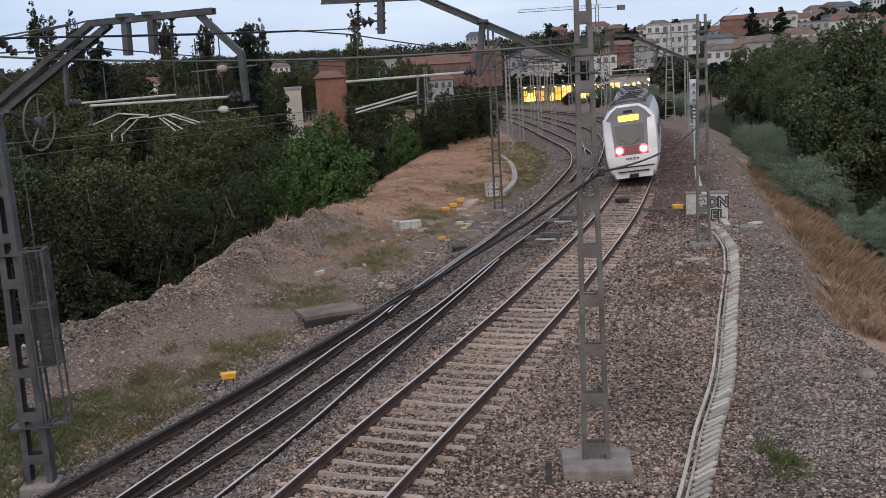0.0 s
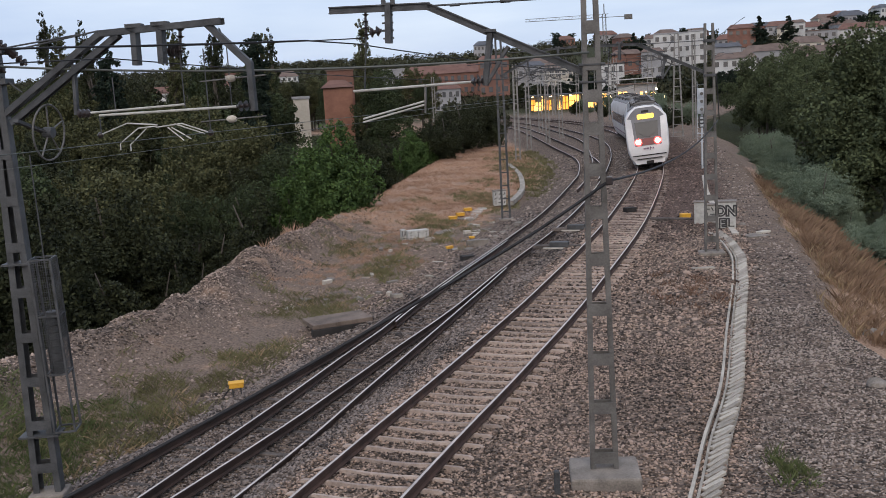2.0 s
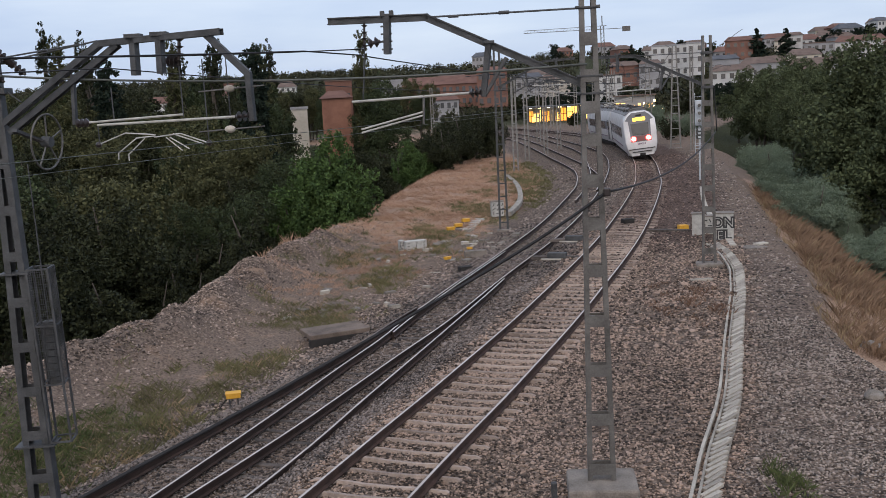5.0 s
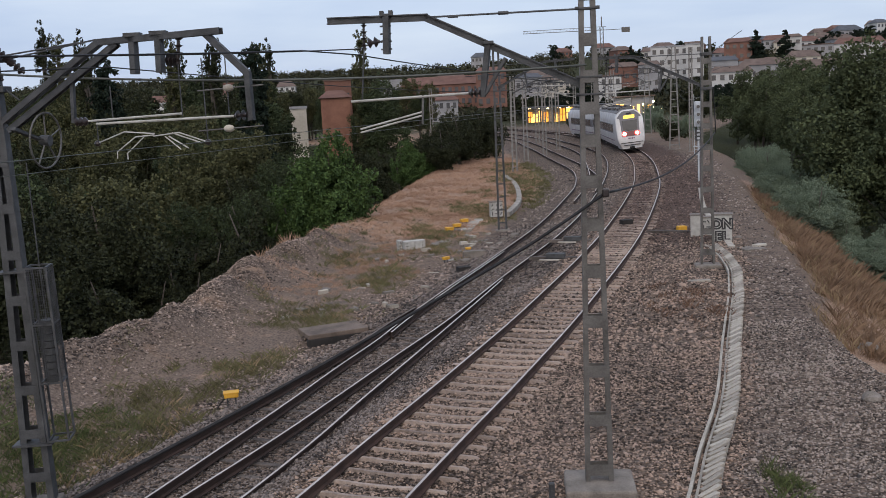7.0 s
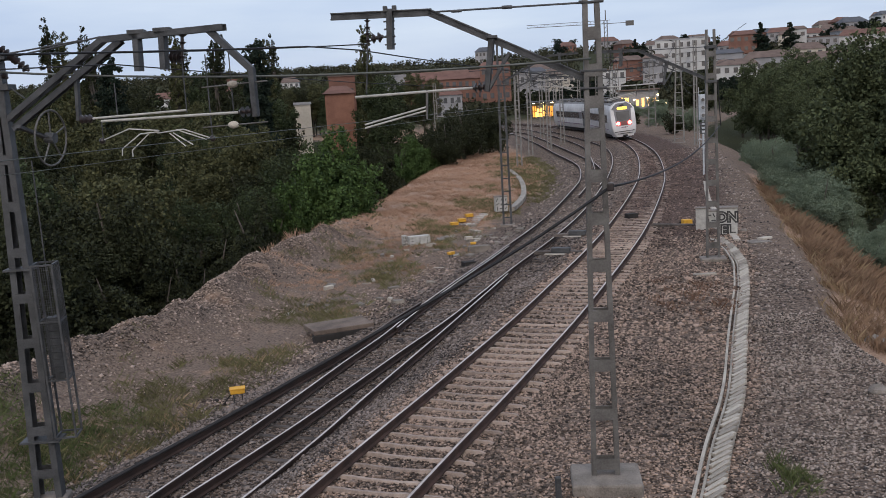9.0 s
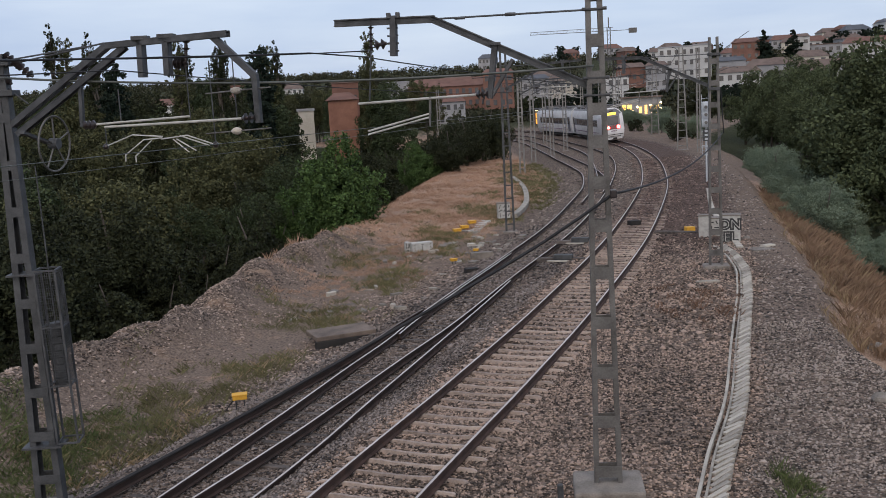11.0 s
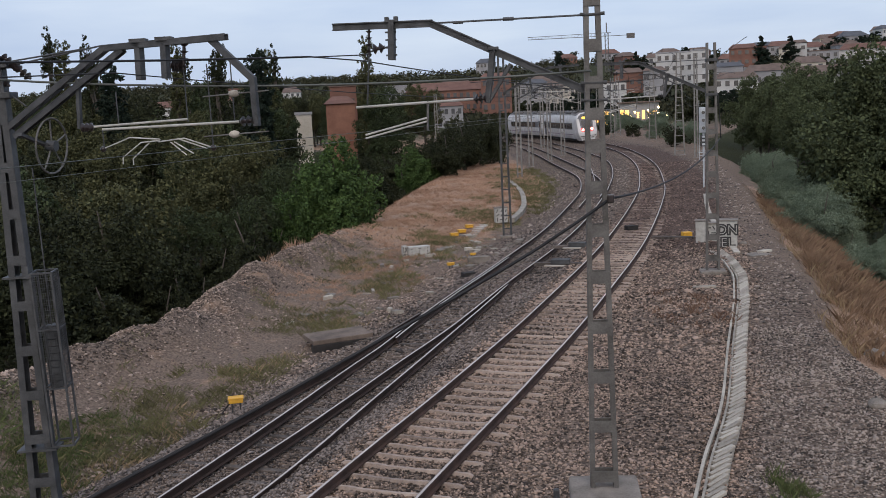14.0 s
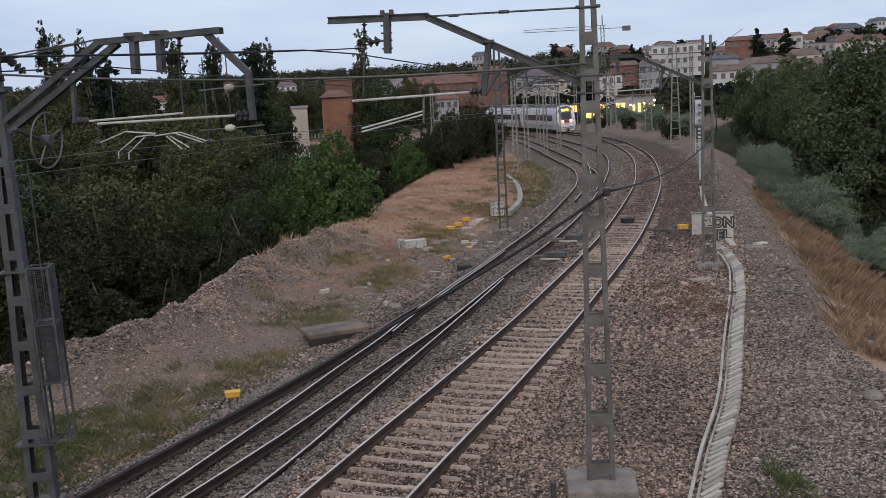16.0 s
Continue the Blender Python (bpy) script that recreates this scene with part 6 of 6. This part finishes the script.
def yellow_box(x, y, z, s, turn, stand_, label):
    yb = thing("yellow_box", pose(x, y, z, 0, 0, turn), label, "trackside box", "yellow boxes")
    part("body", box(bmesh.new(), 0, 0, stand_ + 0.06 * s, 0.42 * s, 0.28 * s, 0.13 * s, None, 0.02), YELLOW, yb)
    part("cover", box(bmesh.new(), 0, 0, stand_ + 0.145 * s, 0.46 * s, 0.32 * s, 0.04 * s, None, 0.01), YELLOW, yb)
    for q in (-1, 1):
        part("leg", rod(bmesh.new(), (q * 0.12 * s, 0, -0.25), (q * 0.12 * s, 0, stand_), 0.018, 6), DARKSTEEL, yb)
    if stand_ > 0.15:
        part("cable", wire_mesh(sag((0.1, 0, stand_), (-0.35, 0.1, -0.05), -0.12, 8), 0.014), CABLE, yb, "black looped cable")
    return yb


def wire_mesh(points, r):
    bm = bmesh.new()
    for a, b in zip(points, points[1:]):
        rod(bm, a, b, r, 6)
    return bm


yellow_box(-5.35, 22.3, float(height(-5.35, 22.3)), 0.8, 12, 0.24, "bright yellow box on a short stand beside the rails")
for x, y in ((0.05, 52.5), (0.48, 53.7), (0.92, 55.0)):
    yellow_box(x, y, float(height(x, y)), 1.0, 20, 0.12, "yellow lidded box in a row on rubble")
yellow_box(-0.18, 42.6, float(height(-0.18, 42.6)), 0.7, 40, 0.15, "small yellow box on the stones")
yellow_box(0.89, 45.7, float(height(0.89, 45.7)), 0.6, -15, 0.08, "small yellow box on the stones")


def block(name, x, y, w, d, h, turn, material, label, category, tilt=0.0, z=None):
    ob = part(name, box(bmesh.new(), 0, 0, h / 2, w, d, h, None, min(0.02, h * 0.2)), material)
    ob.matrix_world = pose(x, y, float(height(x, y)) - 0.04 if z is None else z, tilt, 0, turn)
    return tagged(ob, label, category)


# the stack of spare lids
for k in range(7):
    block("spare_lid", 1.0 + 0.13 * k, 53.0 + 0.62 * k, 0.55, 0.30, 0.12, -28 + 3 * k, WHITEBOX, "pale spare duct lid leaning in a row", "duct lid", 0)
block("concrete_slab", -3.72, 29.3, 1.9, 1.2, 0.14, 24, WORNSTONE, "stained concrete slab over a pit beside the rails", "slab", 0, -0.70)
# pit side coloured near-black to stand for the shade below the slab
block("pit_wall", -3.62, 28.75, 1.7, 0.2, 0.40, 24, UNDER, "side wall of the pit, near-black for the shade under the slab", "slab", 0, -1.1)
block("concrete_slab", -4.2, 34.5, 1.1, 0.7, 0.09, 10, WORNSTONE, "flat concrete slab half sunk in earth", "slab")
block("concrete_slab", -3.6, 38.0, 0.9, 0.5, 0.08, -18, WORNSTONE, "flat concrete slab half sunk in earth", "slab")
block("concrete_slab", 8.3, 32.0, 0.75, 0.22, 0.10, 4, PALECONCRETE, "pale broken kerb piece in the ballast", "slab")
block("concrete_slab", 12.0, 38.2, 0.9, 0.9, 0.05, 10, CONCRETE, "flat concrete cover in the gravel path", "slab")
block("concrete_slab", 12.4, 38.5, 0.55, 0.3, 0.12, 30, PALECONCRETE, "pale stone on the gravel path", "stone")
block("concrete_slab", 9.9, 43.6, 1.9, 0.35, 0.14, -25, WOODSLEEPER, "old timber beside the track", "timber")
block("equipment_box", 10.6, 43.9, 0.42, 0.35, 0.26, 8, YELLOW, "small yellow box on timbers beside the track", "trackside box")
block("short_post", 1.42, 14.55, 0.09, 0.09, 0.42, 5, DARKSTEEL, "short dark steel stake beside the mast", "post")
block("crank_box", 0.55, 39.5, 0.55, 0.4, 0.22, 20, UNDER, "black crank cover beside the points", "points gear")
block("track_magnet", 8.7, 47.2, 0.55, 0.4, 0.22, 18, UNDER, "dark box between the rails", "track gear", 0, -0.22)
for x, y, t in ((4.1, 38.2, 30), (5.35, 42.6, 28)):
    block("points_timber", x, y, 1.9, 0.28, 0.14, -18, WOODSLEEPER, "long timber carrying the points machine", "timber", 0, -0.30)
    block("points_machine", x + 0.1, y - 0.05, 0.75, 0.32, 0.2, -18, DARKSTEEL, "dark points machine on timbers", "points machine", 0, -0.22)
    block("points_cover", x - 0.2, y - 0.45, 0.8, 0.16, 0.05, -18, PALECONCRETE, "pale metal cover beside the points", "points gear", 0, -0.24)
for k in range(26):
    yy = random.uniform(33, 52)
    xx = float(left_x(yy)) - random.uniform(1.3, 4.6)
    block("stone", xx, yy, random.uniform(0.15, 0.5), random.uniform(0.12, 0.3), random.uniform(0.06, 0.16), random.uniform(0, 180), random.choice((PALECONCRETE, CONCRETE, CONCRETE)), "broken pale concrete piece among weeds", "rubble piece", random.uniform(-12, 12))
scrap = random.Random(21)
for cx, cy, count in ((-0.9, 46.9, 7), (-0.2, 48.6, 6), (0.9, 47.0, 5), (1.5, 48.3, 4), (-2.6, 44.2, 4), (1.0, 53.4, 5), (3.2, 48.0, 4), (-4.6, 37.5, 5), (-5.4, 33.0, 4), (-2.2, 33.5, 4)):
    for k in range(count):
        block("stone", cx + scrap.gauss(0, 0.45), cy + scrap.gauss(0, 0.7), scrap.uniform(0.15, 0.55), scrap.uniform(0.12, 0.35), scrap.uniform(0.06, 0.2), scrap.uniform(0, 180), scrap.choice((PALECONCRETE, PALECONCRETE, CONCRETE)), "broken pale concrete piece among weeds", "rubble piece", scrap.uniform(-14, 14))
for x, y, s in ((11.1, 25.4, 0.30), (12.4, 26.2, 0.3), (8.4, 19.0, 0.2), (12.3, 41.0, 0.16)):
    bm = bmesh.new()
    bmesh.ops.create_icosphere(bm, subdivisions=2, radius=s)
    for v in bm.verts:
        v.co *= 1 + 0.22 * noise.noise(v.co * 3.1 / s + Vector((x, y, 0)))
        v.co.z *= 0.65
    ob = part("boulder", bm, CONCRETE)
    ob.matrix_world = pose(x, y, float(height(x, y)) + 0.1 * s)
    tagged(ob, "rough boulder lying on the slope", "stone")

# ---- the signal beside the path ----
sig = thing("railway_signal", pose(17.42, 67.0, -0.35, 0, 0, -14), "pale grey signal with three hooded lamps on a ladder post", "railway signal")
part("post", rod(bmesh.new(), (0, 0, 0), (0, 0, 5.6), 0.07, 12), SIGNALGREY, sig)
part("stub", bar(bmesh.new(), (0, 0.05, 0), (0, 0.05, 1.9), 0.16, 0.14), DARKSTEEL, sig, "dark lower post")
part("housing", box(bmesh.new(), 0, -0.12, 4.75, 0.56, 0.22, 1.75, None, 0.08), SIGNALGREY, sig, "pale rounded signal housing")
for k in range(3):
    z = 4.25 + 0.52 * k
    hood = part("hood", rod(bmesh.new(), (0, -0.22, z), (0, -0.5, z - 0.03), 0.15, 16, 0.17), SIGNALGREY, sig, "lamp hood")
    part("lens", rod(bmesh.new(), (0, -0.505, z - 0.03), (0, -0.515, z - 0.03), 0.11, 16), STEEL, hood, "unlit grey lens")
part("plate", box(bmesh.new(), 0, -0.06, 3.35, 0.42, 0.05, 0.8, None, 0.01), DARKSTEEL, sig, "dark number plate")
for k in range(3):
    part("plate_mark", box(bmesh.new(), 0, -0.09, 3.62 - 0.26 * k, 0.2, 0.01, 0.14), SIGNALGREY, sig, "pale bar on the plate")
for s in (-1, 1):
    part("ladder_rail", bar(bmesh.new(), (s * 0.28, 0.1, 1.9), (s * 0.28, 0.1, 6.1), 0.035, 0.035), SIGNALGREY, sig)
for k in range(13):
    part("rung", bar(bmesh.new(), (-0.28, 0.1, 2.0 + 0.32 * k), (0.28, 0.1, 2.0 + 0.32 * k), 0.025, 0.025), SIGNALGREY, sig)
part("bracket", bar(bmesh.new(), (-0.34, -0.1, 2.55), (0.34, -0.1, 2.55), 0.05, 0.05), SIGNALGREY, sig)



def motions():
    steps = [0.5 * k for k in range(33)]
    for car, back, ahead in CARS:
        rows = []
        for t in steps:
            tail, _ = at_length(MAIN, MAIN_S, travel(t) + back + 2.0)
            nose, _ = at_length(MAIN, MAIN_S, travel(t) + back + CAR_L - 4.0)
            d = (nose - tail).normalized()
            p = tail - d * 2.0
            if ahead:
                p = p + d * CAR_L
            turn = math.atan2(d.y, d.x) + (math.pi / 2 if ahead else -math.pi / 2)
            rows.append((t, Matrix.Translation((p.x, p.y, 0.0)) @ Matrix.Rotation(turn, 4, "Z") @ Matrix.Rotation(radians(5.0 if ahead else -5.0), 4, "Y")))
        walk(car, rows)


motions()
